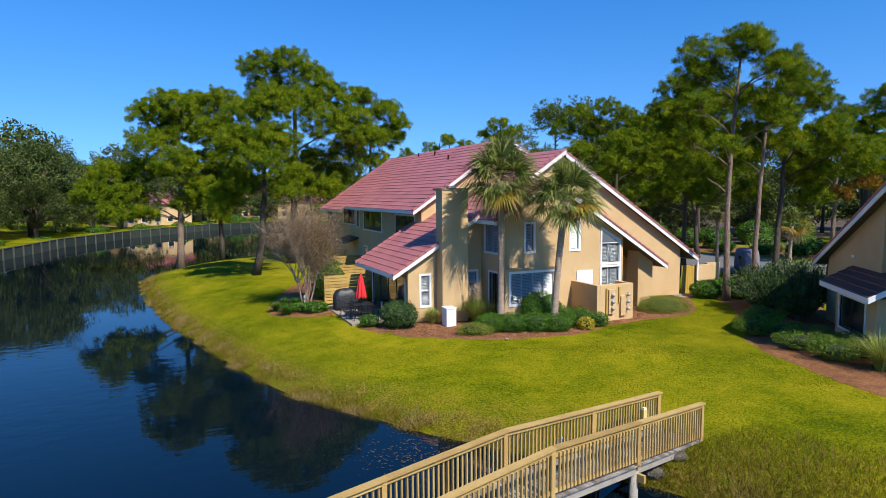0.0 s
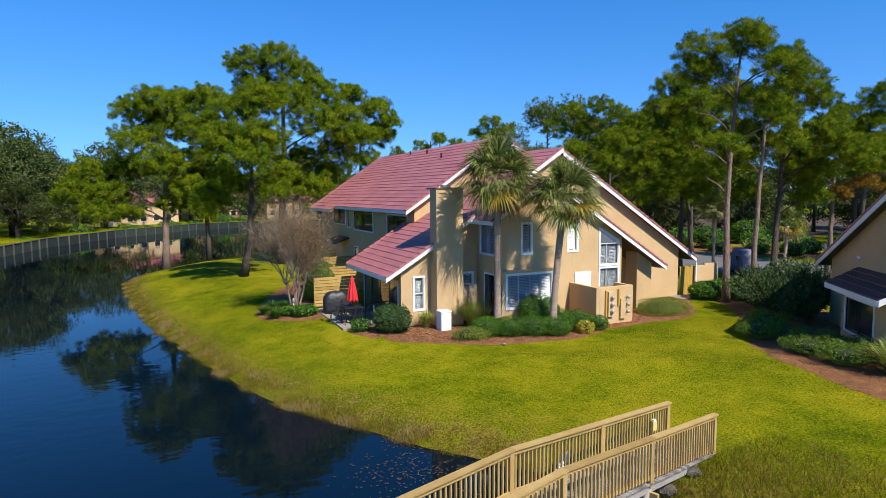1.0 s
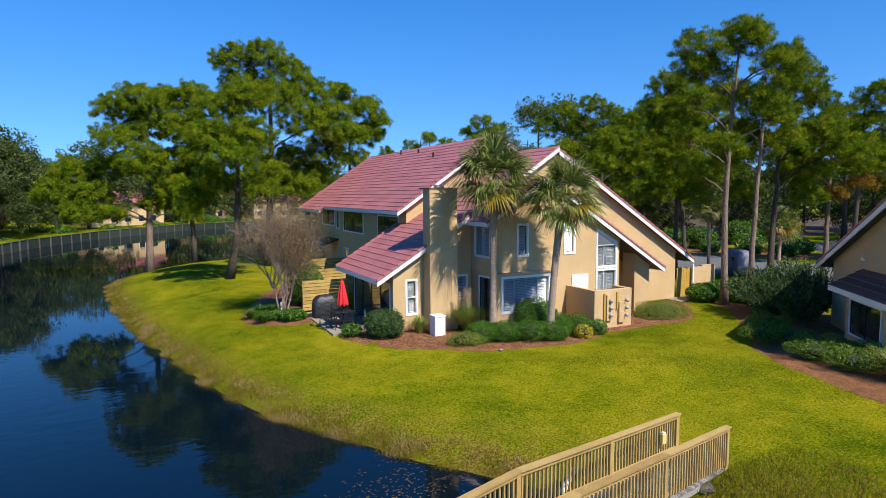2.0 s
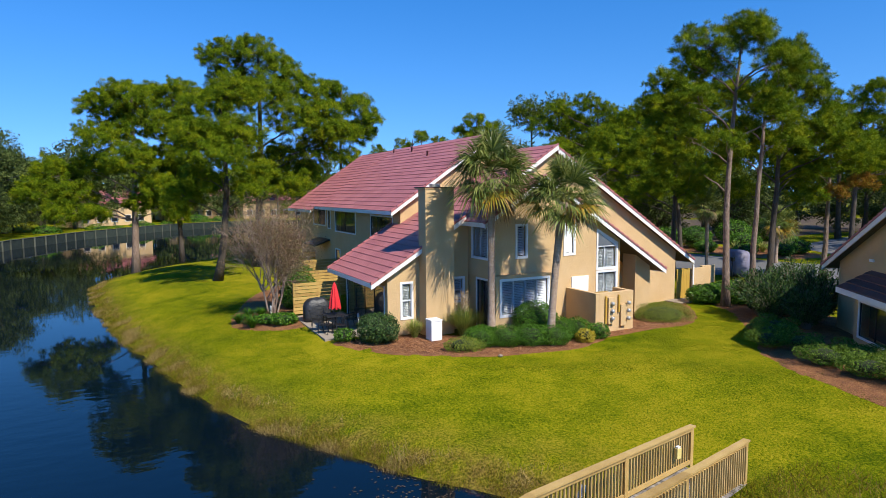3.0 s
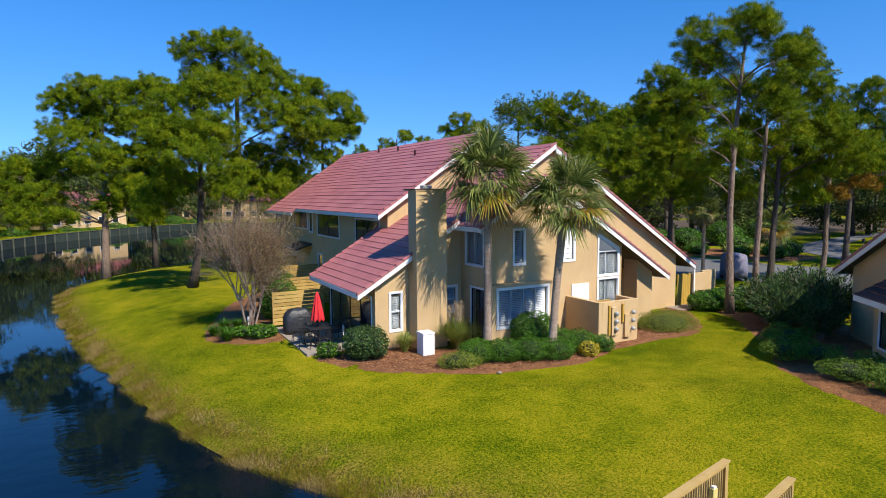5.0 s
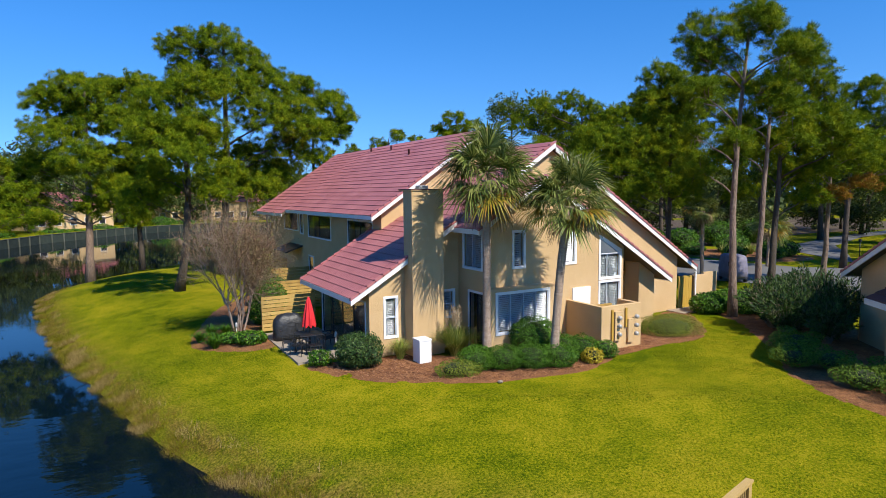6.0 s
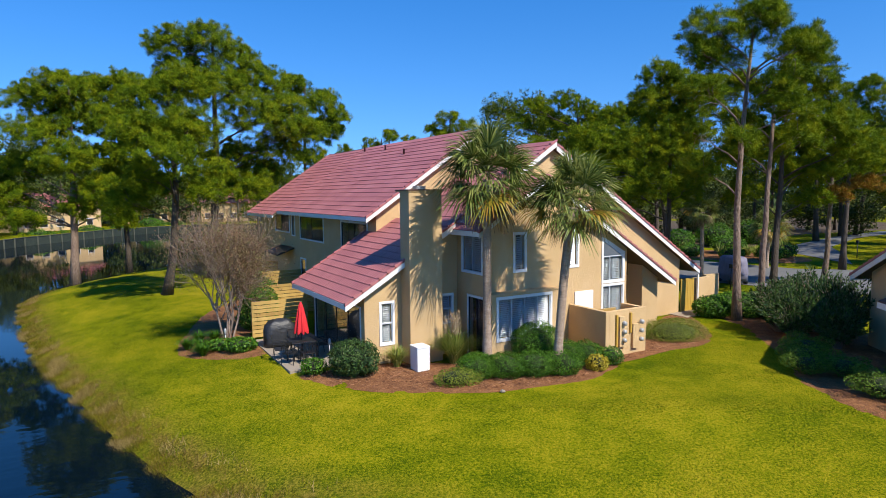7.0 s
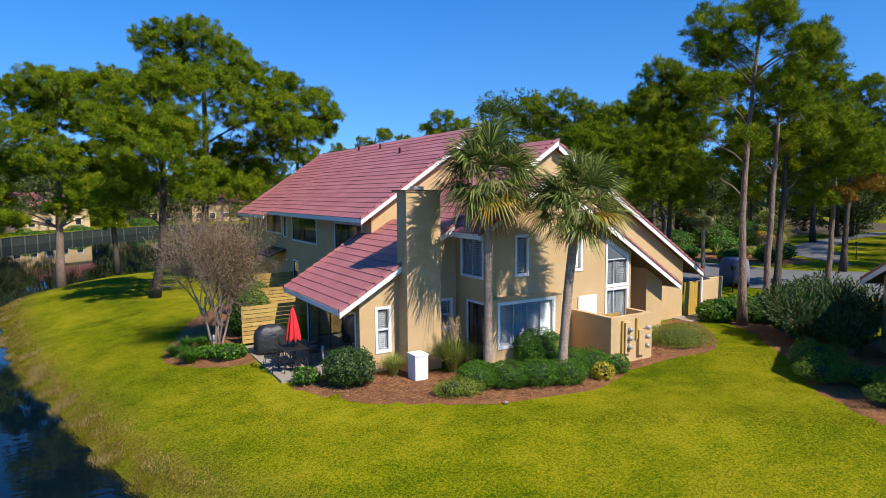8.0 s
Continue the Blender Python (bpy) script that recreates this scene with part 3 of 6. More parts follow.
roof_slope(house, "main_roof", 28.0, 19.5, lambda x: 9.85 - 0.62 * (x - 19.5), 2.17, 24.4, ROOF, (True, True), panels=False)

# small dark canopy over the neighbour's patio door
part("canopy", prism_bm([(12.55, 2.72), (13.69, 3.12), (13.69, 3.02), (12.55, 2.62)], "y", 15.6, 18.7), BLACK, house, "dark sloping door canopy")

# roof vents and the chimney's flue
for x, y in ((18.0, 8.0), (19.0, 16.0), (18.8, 12.2)):
    v, f = [], []
    tube(v, f, [Vector((x, y, roof_z_main(x) - 0.1)), Vector((x, y, roof_z_main(x) + 0.3)), Vector((x, y, roof_z_main(x) + 0.32))], [0.06, 0.06, 0.09], 10)
    mesh_from("vent_pipe", v, f, ROOF_DARK, house, "short brown roof vent pipe", smooth=True)
part("flue_cap", box_bm(12.95, 13.35, -3.0, -2.65, 6.74, 6.88, bevel=0.02), METER, house, "grey metal flue cap")
part("cap_edge", box_bm(12.36, 13.91, -3.41, -2.28, 6.70, 6.735), ROOF_DARK, house, "brown metal chimney edge")


# ---- vegetation helpers ----
def mesh_np(name, verts, tri_count, mat, parent, label="", sides=3):
    """A mesh of loose triangles (or quads) from an array of their corners, laid one after the other."""
    me = bpy.data.meshes.new(name)
    n = tri_count * sides
    me.vertices.add(n)
    me.vertices.foreach_set("co", np.asarray(verts, np.float32).ravel())
    me.loops.add(n)
    me.loops.foreach_set("vertex_index", np.arange(n, dtype=np.int32))
    me.polygons.add(tri_count)
    me.polygons.foreach_set("loop_start", np.arange(0, n, sides, dtype=np.int32))
    me.update(calc_edges=True)
    me.materials.append(mat)
    ob = new(name, me)
    if parent is not None:
        ob.parent = parent
    return tagged(ob, label)


def unit(v):
    return v / np.maximum(np.linalg.norm(v, axis=-1, keepdims=True), 1e-6)


def blades(p, d, length, width, rng, face=None):
    """Thin triangles from the points p along the directions d, turned towards face where that is given."""
    s = unit(np.cross(d, unit(rng.normal(size=p.shape)) if face is None else unit(face + 0.45 * rng.normal(size=p.shape))))
    w = (width * rng.uniform(0.7, 1.3, len(p)))[:, None]
    ln = (length * rng.uniform(0.65, 1.2, len(p)))[:, None]
    return np.stack([p - s * w / 2, p + s * w / 2, p + d * ln], 1)


def needle_lobes(lobes, rng, density=1.0, needle=0.36, width=0.042, per_tuft=24):
    """Rounded tufts of needles set over flattened, uneven clumps (x, y, z, radius), thinner on the underside."""
    out = []
    per = int(per_tuft * 4.6)
    for x, y, z, r in lobes:
        r = r * 1.06
        count = max(8, int(33 * density * r * r * (0.36 / needle) ** 1.4))
        n = unit(rng.normal(size=(count, 3)) + np.array((0, 0, 0.3)))
        n = n[(n[:, 2] > -0.45) | (rng.uniform(0, 1, count) < 0.4)]
        count = len(n)
        lump = np.array([noise.noise((a * 1.7 + x, b * 1.7 + y, c * 1.7 + z)) for a, b, c in n])
        sc = np.array((x, y, z)) + n * (r * (rng.uniform(0.3, 1.0, count) ** 0.6 * 0.95 + 0.28 * lump))[:, None] * np.array((1, 1, 0.74))
        rc = needle * rng.uniform(0.75, 1.3, count)
        m = unit(rng.normal(size=(count, per, 3)) + np.array((0, 0, 0.3)))
        p = (sc[:, None, :] + m * (rc[:, None] * rng.uniform(0.15, 0.72, (count, per)))[..., None] * np.array((1, 1, 0.8))).reshape(-1, 3)
        m = m.reshape(-1, 3)
        d = unit(m * 0.75 + rng.normal(size=p.shape) * 0.38 + np.array((0, 0, 0.22)))
        face = unit(m * 0.5 + np.repeat(n, per, axis=0) * 0.8 + np.array((0, 0, 0.3)))
        out.append(blades(p, d, needle * 0.66, width * 0.85, rng, face))
    return np.concatenate(out)


def leaf_quads(p, n, size, rng, aspect=0.55, tilt=0.7):
    """Small pointed leaves at the points p, facing roughly along n."""
    nn = unit(n + rng.normal(size=p.shape) * tilt)
    a = unit(np.cross(nn, unit(rng.normal(size=p.shape))))
    b = np.cross(nn, a)
    s = (size * rng.uniform(0.6, 1.25, len(p)))[:, None]
    return np.stack([p - a * s * 0.5, p - b * s * aspect * 0.5 + a * s * 0.05 + nn * s * 0.06, p + a * s * 0.5, p + b * s * aspect * 0.5 + a * s * 0.05 + nn * s * 0.06], 1)


def trunk_tube(base, top, r0, r1, rng, bend=0.25, n=9, sides=10):
    base, top = Vector(base), Vector(top)
    path, radii = [], []
    off = Vector((rng.normal() * bend, rng.normal() * bend, 0))
    for i in range(n):
        f = i / (n - 1)
        p = base.lerp(top, f) + off * math.sin(f * math.pi) + Vector((rng.normal(), rng.normal(), 0)) * 0.03 * (0 < i < n - 1)
        path.append(p)
        radii.append(r0 * (1 - f) + r1 * f + (0.35 * r0 * max(0, 1 - f * 9)))
    v, f = [], []
    tube(v, f, path, radii, sides)
    return v, f, path, radii


def pine(base, top, lobes, seed, r0=0.24, label="tall pine with clumped green needles", group="tall pines", density=1.0, mat=None, needle=0.42, width=0.06,
         bark=None, per_tuft=20, extra=(), split=True):
    """A pine: tapered trunk, limbs that reach into every clump, and a crown of needle tufts. extra: (lobes, material) of another colour."""
    rng = np.random.default_rng(seed)
    tree = thing("pine_tree", label, "tree", group, at=base)
    inv = -Vector(base)
    v, f, path, radii = trunk_tube(base, top, r0, r0 * 0.28, rng)
    zb, zt = base[2], top[2]
    all_lobes = list(lobes) + [l for ls, _ in extra for l in ls]
    wv, wf = list(v), list(f)
    for x, y, z, r in all_lobes:
        lv, lf = ([], []) if split else (wv, wf)
        c = Vector((x, y, z))
        axis_h = min(zt - 0.5, max(zb + 0.3 * (zt - zb), z - 0.45 * math.hypot(x - top[0], y - top[1]) - 0.3))
        k = (axis_h - zb) / (zt - zb) * (len(path) - 1)
        i = min(len(path) - 2, int(k))
        s = path[i].lerp(path[i + 1], k - i)
        mid = s.lerp(c, 0.55) + Vector((rng.normal() * 0.2, rng.normal() * 0.2, 0.15 + 0.1 * rng.normal()))
        rad = min(0.075, 0.025 + 0.011 * (c - s).length)
        tube(lv, lf, [s, s.lerp(mid, 0.5) + Vector((0, 0, 0.12)), mid, mid.lerp(c, 0.5) + Vector((0, 0, 0.15)), c], [rad, rad * 0.8, rad * 0.6, rad * 0.45, rad * 0.25], 6)
        for _ in range(5):
            e = c + Vector(rng.normal(size=3)).normalized() * r * 0.85
            tube(lv, lf, [mid.lerp(c, rng.uniform(0.1, 0.9)), c.lerp(e, 0.5) + Vector((0, 0, 0.1)), e], [rad * 0.4, rad * 0.28, rad * 0.12], 4)
        if split:
            mesh_from("limb", [p + inv for p in lv], lf, bark or BARK, tree, "bare forking limb", smooth=True)
    mesh_from("trunk", [p + inv for p in (v if split else wv)], f if split else wf, bark or BARK, tree, "plated grey-brown bark", smooth=True)
    off = np.array(inv)
    q = needle_lobes(lobes, rng, density, needle, width, per_tuft) + off
    mesh_np("crown", q, len(q), mat or NEEDLE, tree, "clumps of long green needles")
    for ls, m in extra:
        q = needle_lobes(ls, rng, density, needle, width, per_tuft) + off
        mesh_np("crown", q, len(q), m, tree, "clumps of browning needles")
    return tree


def leafy(name, label, category, at, lobes, mat, seed, leaf=0.11, per_m2=260, group="", aspect=0.55, tilt=0.7, core=True, stems=0):
    """A shrub: lumpy leaf-covered lobes (x, y, z, rx, ry, rz), given from its foot, over a solid core coloured like the
    shade inside.
    """
    rng = np.random.default_rng(seed)
    ob = thing(name, label, category, group, at=at)
    pts, nor = [], []
    cv, cf = [], []
    for x, y, z, rx, ry, rz in lobes:
        area = 4 * math.pi * ((rx * ry) ** 1.6 + (rx * rz) ** 1.6 + (ry * rz) ** 1.6) ** (1 / 1.6) / 3 ** (1 / 1.6)
        n = unit(rng.normal(size=(int(area * per_m2), 3)))
        bumps = np.array([noise.noise((a * 2.2 + seed, b * 2.2, c * 2.2)) for a, b, c in n])
        rad = 0.93 + 0.20 * bumps + rng.uniform(-0.12, 0.06, len(n))
        p = np.array((x, y, z)) + n * np.array((rx, ry, rz)) * rad[:, None]
        keep = p[:, 2] > 0.02
        pts.append(p[keep])
        nor.append(unit(n[keep] + np.array((0, 0, 0.3))))
        # plain ellipsoid in the first lobe, dark to give the inner shade
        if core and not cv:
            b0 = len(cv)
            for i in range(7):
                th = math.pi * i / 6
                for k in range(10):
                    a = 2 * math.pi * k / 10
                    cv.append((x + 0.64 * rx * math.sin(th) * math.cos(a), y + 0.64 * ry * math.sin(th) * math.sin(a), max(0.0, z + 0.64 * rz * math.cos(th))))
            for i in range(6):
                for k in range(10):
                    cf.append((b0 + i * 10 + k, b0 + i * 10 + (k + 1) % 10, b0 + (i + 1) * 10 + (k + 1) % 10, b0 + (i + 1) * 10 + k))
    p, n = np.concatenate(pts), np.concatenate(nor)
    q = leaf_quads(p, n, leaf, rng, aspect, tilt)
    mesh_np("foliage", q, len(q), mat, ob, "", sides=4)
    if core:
        mesh_from("core", cv, cf, CORE_SHADE, ob, "solid core, inner shade put into its colour", smooth=True)
    if stems:
        sv, sf = [], []
        for _ in range(stems):
            x, y, z, rx, ry, rz = lobes[rng.integers(len(lobes))]
            a = Vector((rng.normal() * 0.12, rng.normal() * 0.12, -0.05))
            e = Vector((x + rng.normal() * rx * 0.4, y + rng.normal() * ry * 0.4, z + rng.normal() * rz * 0.3))
            tube(sv, sf, [a, a.lerp(e, 0.5) + Vector((0, 0, 0.1)), e], [0.035, 0.025, 0.008], 5)
        mesh_from("stemwork", sv, sf, TWIG, ob, smooth=True)
    return ob


def grass_clump(name, label, at, radius, height, count, mat, seed, width=0.02, plumes=0, group="", category="grass clump"):
    rng = np.random.default_rng(seed)
    ob = thing(name, label, category, group, at=at)
    az = rng.uniform(0, 2 * math.pi, count)
    lean = rng.uniform(0.1, 1.0, count) ** 0.8
    h = height * rng.uniform(0.65, 1.1, count)
    out = np.stack([np.cos(az), np.sin(az), np.zeros(count)], 1)
    side = np.stack([-np.sin(az), np.cos(az), np.zeros(count)], 1)
    root = out * (rng.uniform(0, 0.18, count) * radius)[:, None]
    quads = []
    prev = None
    for s in (0, 0.35, 0.7, 1.0):
        c = root + out * (radius * lean * s ** 1.5)[:, None] + np.array((0, 0, 1.0)) * (h * (s - 0.42 * lean * s ** 2.6))[:, None]
        w = width * (1 - 0.85 * s)
        cur = (c - side * w, c + side * w)
        if prev is not None:
            quads.append(np.stack([prev[0], prev[1], cur[1], cur[0]], 1))
        prev = cur
    q = np.concatenate(quads)
    mesh_np("blade_tuft", q, len(q), mat, ob, "", sides=4)
    for i in range(plumes):
        a = rng.uniform(0, 2 * math.pi)
        rr = radius * rng.uniform(0.05, 0.32)
        z0, z1 = height * 0.75, height * rng.uniform(1.1, 1.4)
        k = 130
        p = np.stack([np.cos(a) * rr + rng.normal(size=k) * 0.05, np.sin(a) * rr + rng.normal(size=k) * 0.05, z0 + (z1 - z0) * rng.uniform(0, 1, k)], 1)
        d = unit(np.stack([rng.normal(size=k) * 0.6, rng.normal(size=k) * 0.6, np.ones(k)], 1))
        q = blades(p, d, 0.14, 0.02, rng)
        mesh_np("plume", q, len(q), PLUME, ob, "soft tan seed plume")
    return ob


def palm(base, top, radius, seed, label, fronds=46, skirt=10, group="cabbage palms by the house", r0=0.17):
    """A cabbage palm: rough trunk and a head of costapalmate fan leaves, the lowest yellow and dead."""
    rng = np.random.default_rng(seed)
    tree = thing("palm_tree", label, "tree", group, at=base)
    inv = -Vector(base)
    v, f, path, radii = [], [], [], []
    base_v, top_v = Vector(base), Vector(top) - Vector((0, 0, 0.3))
    for i in range(26):
        s = i / 25
        p = base_v.lerp(top_v, s) + (Vector((top_v.x - base_v.x, top_v.y - base_v.y, 0)) * (s * s - s) * 0.55)
        path.append(p)
        radii.append(r0 * (1.25 - 0.35 * min(1, s * 5)) * (1 + 0.05 * (i % 2)) * (1 + 0.25 * max(0, s - 0.85) / 0.15))
    tube(v, f, path, radii, 12)
    mesh_from("trunk", [p + inv for p in v], f, PALM_BARK, tree, "ringed grey-brown trunk", smooth=True)
    head = np.array(Vector(top) + inv)
    sets = {"green": [], "yellow": [], "dead": []}
    stalks_v, stalks_f = [], []
    for i in range(fronds + skirt):
        u = i / fronds
        kind = "dead" if i >= fronds else ("yellow" if u > 0.74 and rng.uniform() < 0.5 else "green")
        el = math.radians(86 - 112 * min(1, u) ** 0.9 + rng.normal() * 9) if i < fronds else math.radians(-48 + rng.normal() * 14)
        az = i * 2.39996 + rng.normal() * 0.15
        d = np.array((math.cos(az) * math.cos(el), math.sin(az) * math.cos(el), math.sin(el)))
        hor = np.array((math.cos(az), math.sin(az), 0))
        pet = radius * (0.48 if kind != "dead" else 0.34) * rng.uniform(0.85, 1.1)
        droop = np.array((0, 0, -0.16 * radius * math.cos(el)))
        hub = head + d * pet + droop
        tube(stalks_v, stalks_f, [Vector(head + d * 0.08), Vector(head + d * pet * 0.55 + droop * 0.3), Vector(hub)], [0.022, 0.017, 0.012], 4)
        d2 = unit(d + np.array((0, 0, -0.16 * math.cos(el))))
        side = unit(np.cross(d2, np.array((0, 0, 1.0)) if abs(d2[2]) < 0.97 else hor))
        up = np.cross(side, d2)
        roll = rng.normal() * 0.45
        side, up = side * math.cos(roll) + up * math.sin(roll), up * math.cos(roll) - side * math.sin(roll)
        seg = 34
        blade = radius * 0.60 * rng.uniform(0.9, 1.1) * (0.8 if kind == "dead" else 1.0)
        for k in range(seg):
            a = math.radians(-108 + 216 * k / (seg - 1))
            ln = blade * (0.62 + 0.38 * math.cos(a * 0.62)) * rng.uniform(0.92, 1.05)
            dirn = unit(d2 * math.cos(a) + side * math.sin(a) + up * (0.16 - 0.30 * abs(math.sin(a))) + rng.normal(size=3) * 0.03)
            w = unit(np.cross(dirn, up)) * 0.025 * radius / 2
            m = hub + dirn * ln * 0.58
            fall = np.array((0, 0, -1.0)) * ln * (0.14 + 0.22 * rng.uniform()) * (1.5 if kind == "dead" else 1.0)
            e = hub + dirn * ln * 0.95 + fall
            sets[kind].append([hub - w * 0.3, hub + w * 0.3, m + w, m - w])
            sets[kind].append([m - w, m + w, e + w * 0.15, e - w * 0.15])
    mesh_from("stalkwork", stalks_v, stalks_f, PALM_LEAF, tree, "green leaf stalks")
    for kind, mat, lab in (("green", PALM_LEAF, "green fan leaves"), ("yellow", PALM_YELLOW, "yellowing fan leaves"), ("dead", PALM_DEAD, "dead hanging leaves")):
        if sets[kind]:
            q = np.array(sets[kind])
            mesh_np("foliage", q, len(q), mat, tree, lab, sides=4)
    return tree


def flat_patch(name, outline, lift, mat, label, category, wobble=0.08, seed=0):
    """A bed or pavement that lies on the ground: an outline filled by a fine grid that follows the lawn."""
    n = len(outline)
    ring = []
    for k in range(n):
        p0, p1, p2, p3 = (Vector(outline[(k + j) % n]) for j in (-1, 0, 1, 2))
        m = max(2, int((p2 - p1).length / 0.3))
        for s in range(m):
            t = s / m
            p = 0.5 * ((2 * p1) + (p2 - p0) * t + (2 * p0 - 5 * p1 + 4 * p2 - p3) * t * t + (3 * p1 - p0 - 3 * p2 + p3) * t ** 3) if wobble else p1.lerp(p2, t)
            ring.append((p.x + wobble * noise.noise((p.x * 2.3, p.y * 2.3, seed)), p.y + wobble * noise.noise((p.x * 2.3, p.y * 2.3, seed + 9.0))))
    bm = bmesh.new()
    bm.faces.new([bm.verts.new((x, y, 0)) for x, y in ring])
    lo, hi = np.min(ring, 0), np.max(ring, 0)
    step = max(0.7, float((hi - lo).max()) / 28)
    for axis in (0, 1):
        u = lo[axis] + step
        while u < hi[axis]:
            co, no = [0, 0, 0], [0, 0, 0]
            co[axis], no[axis] = u, 1
            bmesh.ops.bisect_plane(bm, geom=bm.verts[:] + bm.edges[:] + bm.faces[:], plane_co=co, plane_no=no)
            u += step
    bmesh.ops.triangulate(bm, faces=bm.faces[:])
    heights = ground_z([w.co.x for w in bm.verts], [w.co.y for w in bm.verts])
    for w, z in zip(bm.verts, heights):
        w.co.z = z + lift + 0.008 - (0.033 if w.is_boundary and wobble else 0)
    return tagged(link(name, bm, mat, smooth=True), label, category, kind="structure")


# ---- beds, patio, road ----
flat_patch("planting_bed", [(8.3, -2.3), (8.5, -3.2), (9.1, -4.4), (9.9, -5.5), (11.1, -6.5), (12.8, -7.45), (14.7, -8.1), (16.6, -8.4), (18.3, -8.0), (19.8, -7.5), (21.2, -7.3), (22.8, -7.25), (24.4, -7.3), (26.0, -6.7), (27.1, -5.6), (28.4, -4.2), (29.0, -3.3), (28.5, -2.2), (26.0, -3.2), (22.0, -4.5), (19.5, -6.4), (18.0, -4.9), (15.0, -4.6), (12.0, -2.6), (10.0, -2.4)], 0.02, MULCH, "rust-brown pine straw bed round the house", "planting bed", seed=1)
flat_patch("planting_bed", [(5.0, 4.8), (5.6, 3.0), (6.4, 2.0), (7.6, 1.2), (8.3, 1.9), (8.4, 5.0), (9.6, 9.0), (11.0, 16.0), (8.0, 13.0), (6.0, 8.0)], 0.02, MULCH, "rust-brown pine straw bed by the slatted screens", "planting bed", seed=2)
flat_patch("planting_bed", [(27.0, -8.4), (25.5, -10.3), (23.7, -11.6), (22.5, -12.8), (21.6, -14.8), (21.3, -17.0), (21.1, -19.0), (20.9, -22.0), (26.0, -22.0), (30.0, -14.0), (33.0, -9.0), (35.5, -3.5), (31.5, -2.6), (29.9, -4.6), (28.9, -6.3)], 0.02, MULCH, "rust-brown pine straw bed beside the neighbouring house", "planting bed", seed=3)
pat = bmesh.new()
box(pat, 8.15, 10.85, -1.85, 3.95, -0.3, 0.05, 0.012)
tagged(link("patio", pat, CONCRETE), "pale concrete patio slab under the roof overhang", "patio", kind="structure")
wk = bmesh.new()
box(wk, 28.6, 31.0, -3.2, -2.1, -0.2, 0.06, 0.02)
tagged(link("pavement", wk, CONCRETE), "short concrete path to the yellow gate", "path", kind="structure")
LITTER = material("leaf_litter", [(0.030, 0.020, 0.010), (0.075, 0.045, 0.020), (0.12, 0.10, 0.03)], 0.4, 0.95, 0.5, 12, fine=0.4)
flat_patch("woodland_floor", [(38, 27), (50, 27.5), (53, 25), (60, 28), (66, 19), (76, 21), (92, 27), (135, 30), (150, 90), (60, 100), (40, 62)], 0.02, LITTER, "shaded brown leaf litter under the far pines", "woodland floor", seed=8)
flat_patch("road", [(39.5, 26), (51, 26), (52, 12), (53, 5), (57, 1), (66, -8), (80, -20), (66, -32), (52, -16), (43.5, -4), (40.6, 4)], 0.03, ASPHALT, "grey asphalt parking road", "road", wobble=0.0, seed=4)
flat_patch("road", [(66, 13), (74, 17.5), (92, 22), (110, 24), (110, 21), (92, 19), (76, 14.0), (67, 8), (60, 4)], 0.035, ASPHALT, "grey asphalt side road", "road", wobble=0.0, seed=5)
flat_patch("planting_bed", [(53, 24), (53.5, 13), (55.5, 8.5), (60, 7.5), (63, 11), (62, 18), (58, 28)], 0.03, MULCH, "rust-brown mulch island by the road", "planting bed", seed=6)


# ---- pines by the lake ----
pine((1.0, 34.0, -0.7), (1.4, 34.6, 15.2), [(-5.2, 37.2, 8.4, 2.0), (-6.4, 36.2, 6.3, 2.1), (-3.7, 35.5, 6.3, 2.2), (-2.4, 36.9, 8.8, 2.1), (-1.0, 35.3, 14.2, 2.3), (0.6, 33.6, 15.0, 2.1), (2.0, 34.9, 12.7, 2.7),
      (-1.1, 34.0, 11.3, 2.4), (1.0, 32.6, 9.4, 2.4), (3.2, 33.4, 7.1, 1.9), (1.5, 34.2, 5.6, 1.5), (-4.5, 34.5, 4.8, 1.7), (-2.0, 33.5, 4.6, 1.4), (4.4, 32.6, 5.2, 1.5)], 11, 0.34, "leaning lakeside pine with low spreading limbs", needle=0.36, width=0.046, density=1.15)
pine((5.2, 38.6, -0.4), (5.0, 39.0, 16.5), [(3.1, 40.0, 15.7, 2.6), (5.5, 38.9, 16.2, 2.3), (4.9, 39.2, 12.9, 3.1), (7.2, 38.2, 11.5, 2.8), (5.6, 40.4, 8.5, 2.4), (3.4, 38.4, 9.8, 2.2), (5.1, 37.6, 4.2, 1.2), (7.5, 37.0, 7.2, 1.9), (3.0, 40.0, 6.4, 1.7)],
     12, 0.25, "straight lakeside pine with dark trunk", needle=0.36, width=0.05, density=1.1, bark=BARK_DARK)
pine((6.4, 20.3, 0.0), (6.9, 19.9, 13.6), [(6.1, 20.0, 12.4, 2.4), (7.4, 18.6, 13.4, 1.9), (5.7, 21.4, 9.8, 2.3), (7.8, 19.3, 10.2, 2.1), (9.1, 20.2, 8.5, 1.6), (5.4, 18.9, 7.6, 1.5), (6.2, 14.8, 8.6, 1.9), (5.0, 16.2, 10.2, 1.8), (7.6, 15.6, 10.6, 1.7), (8.6, 18.4, 6.6, 1.4), (4.2, 20.5, 6.2, 1.5)],
     13, 0.30, "pine by the lawn with thick forked trunk", needle=0.34, width=0.042, bark=BARK_DARK)
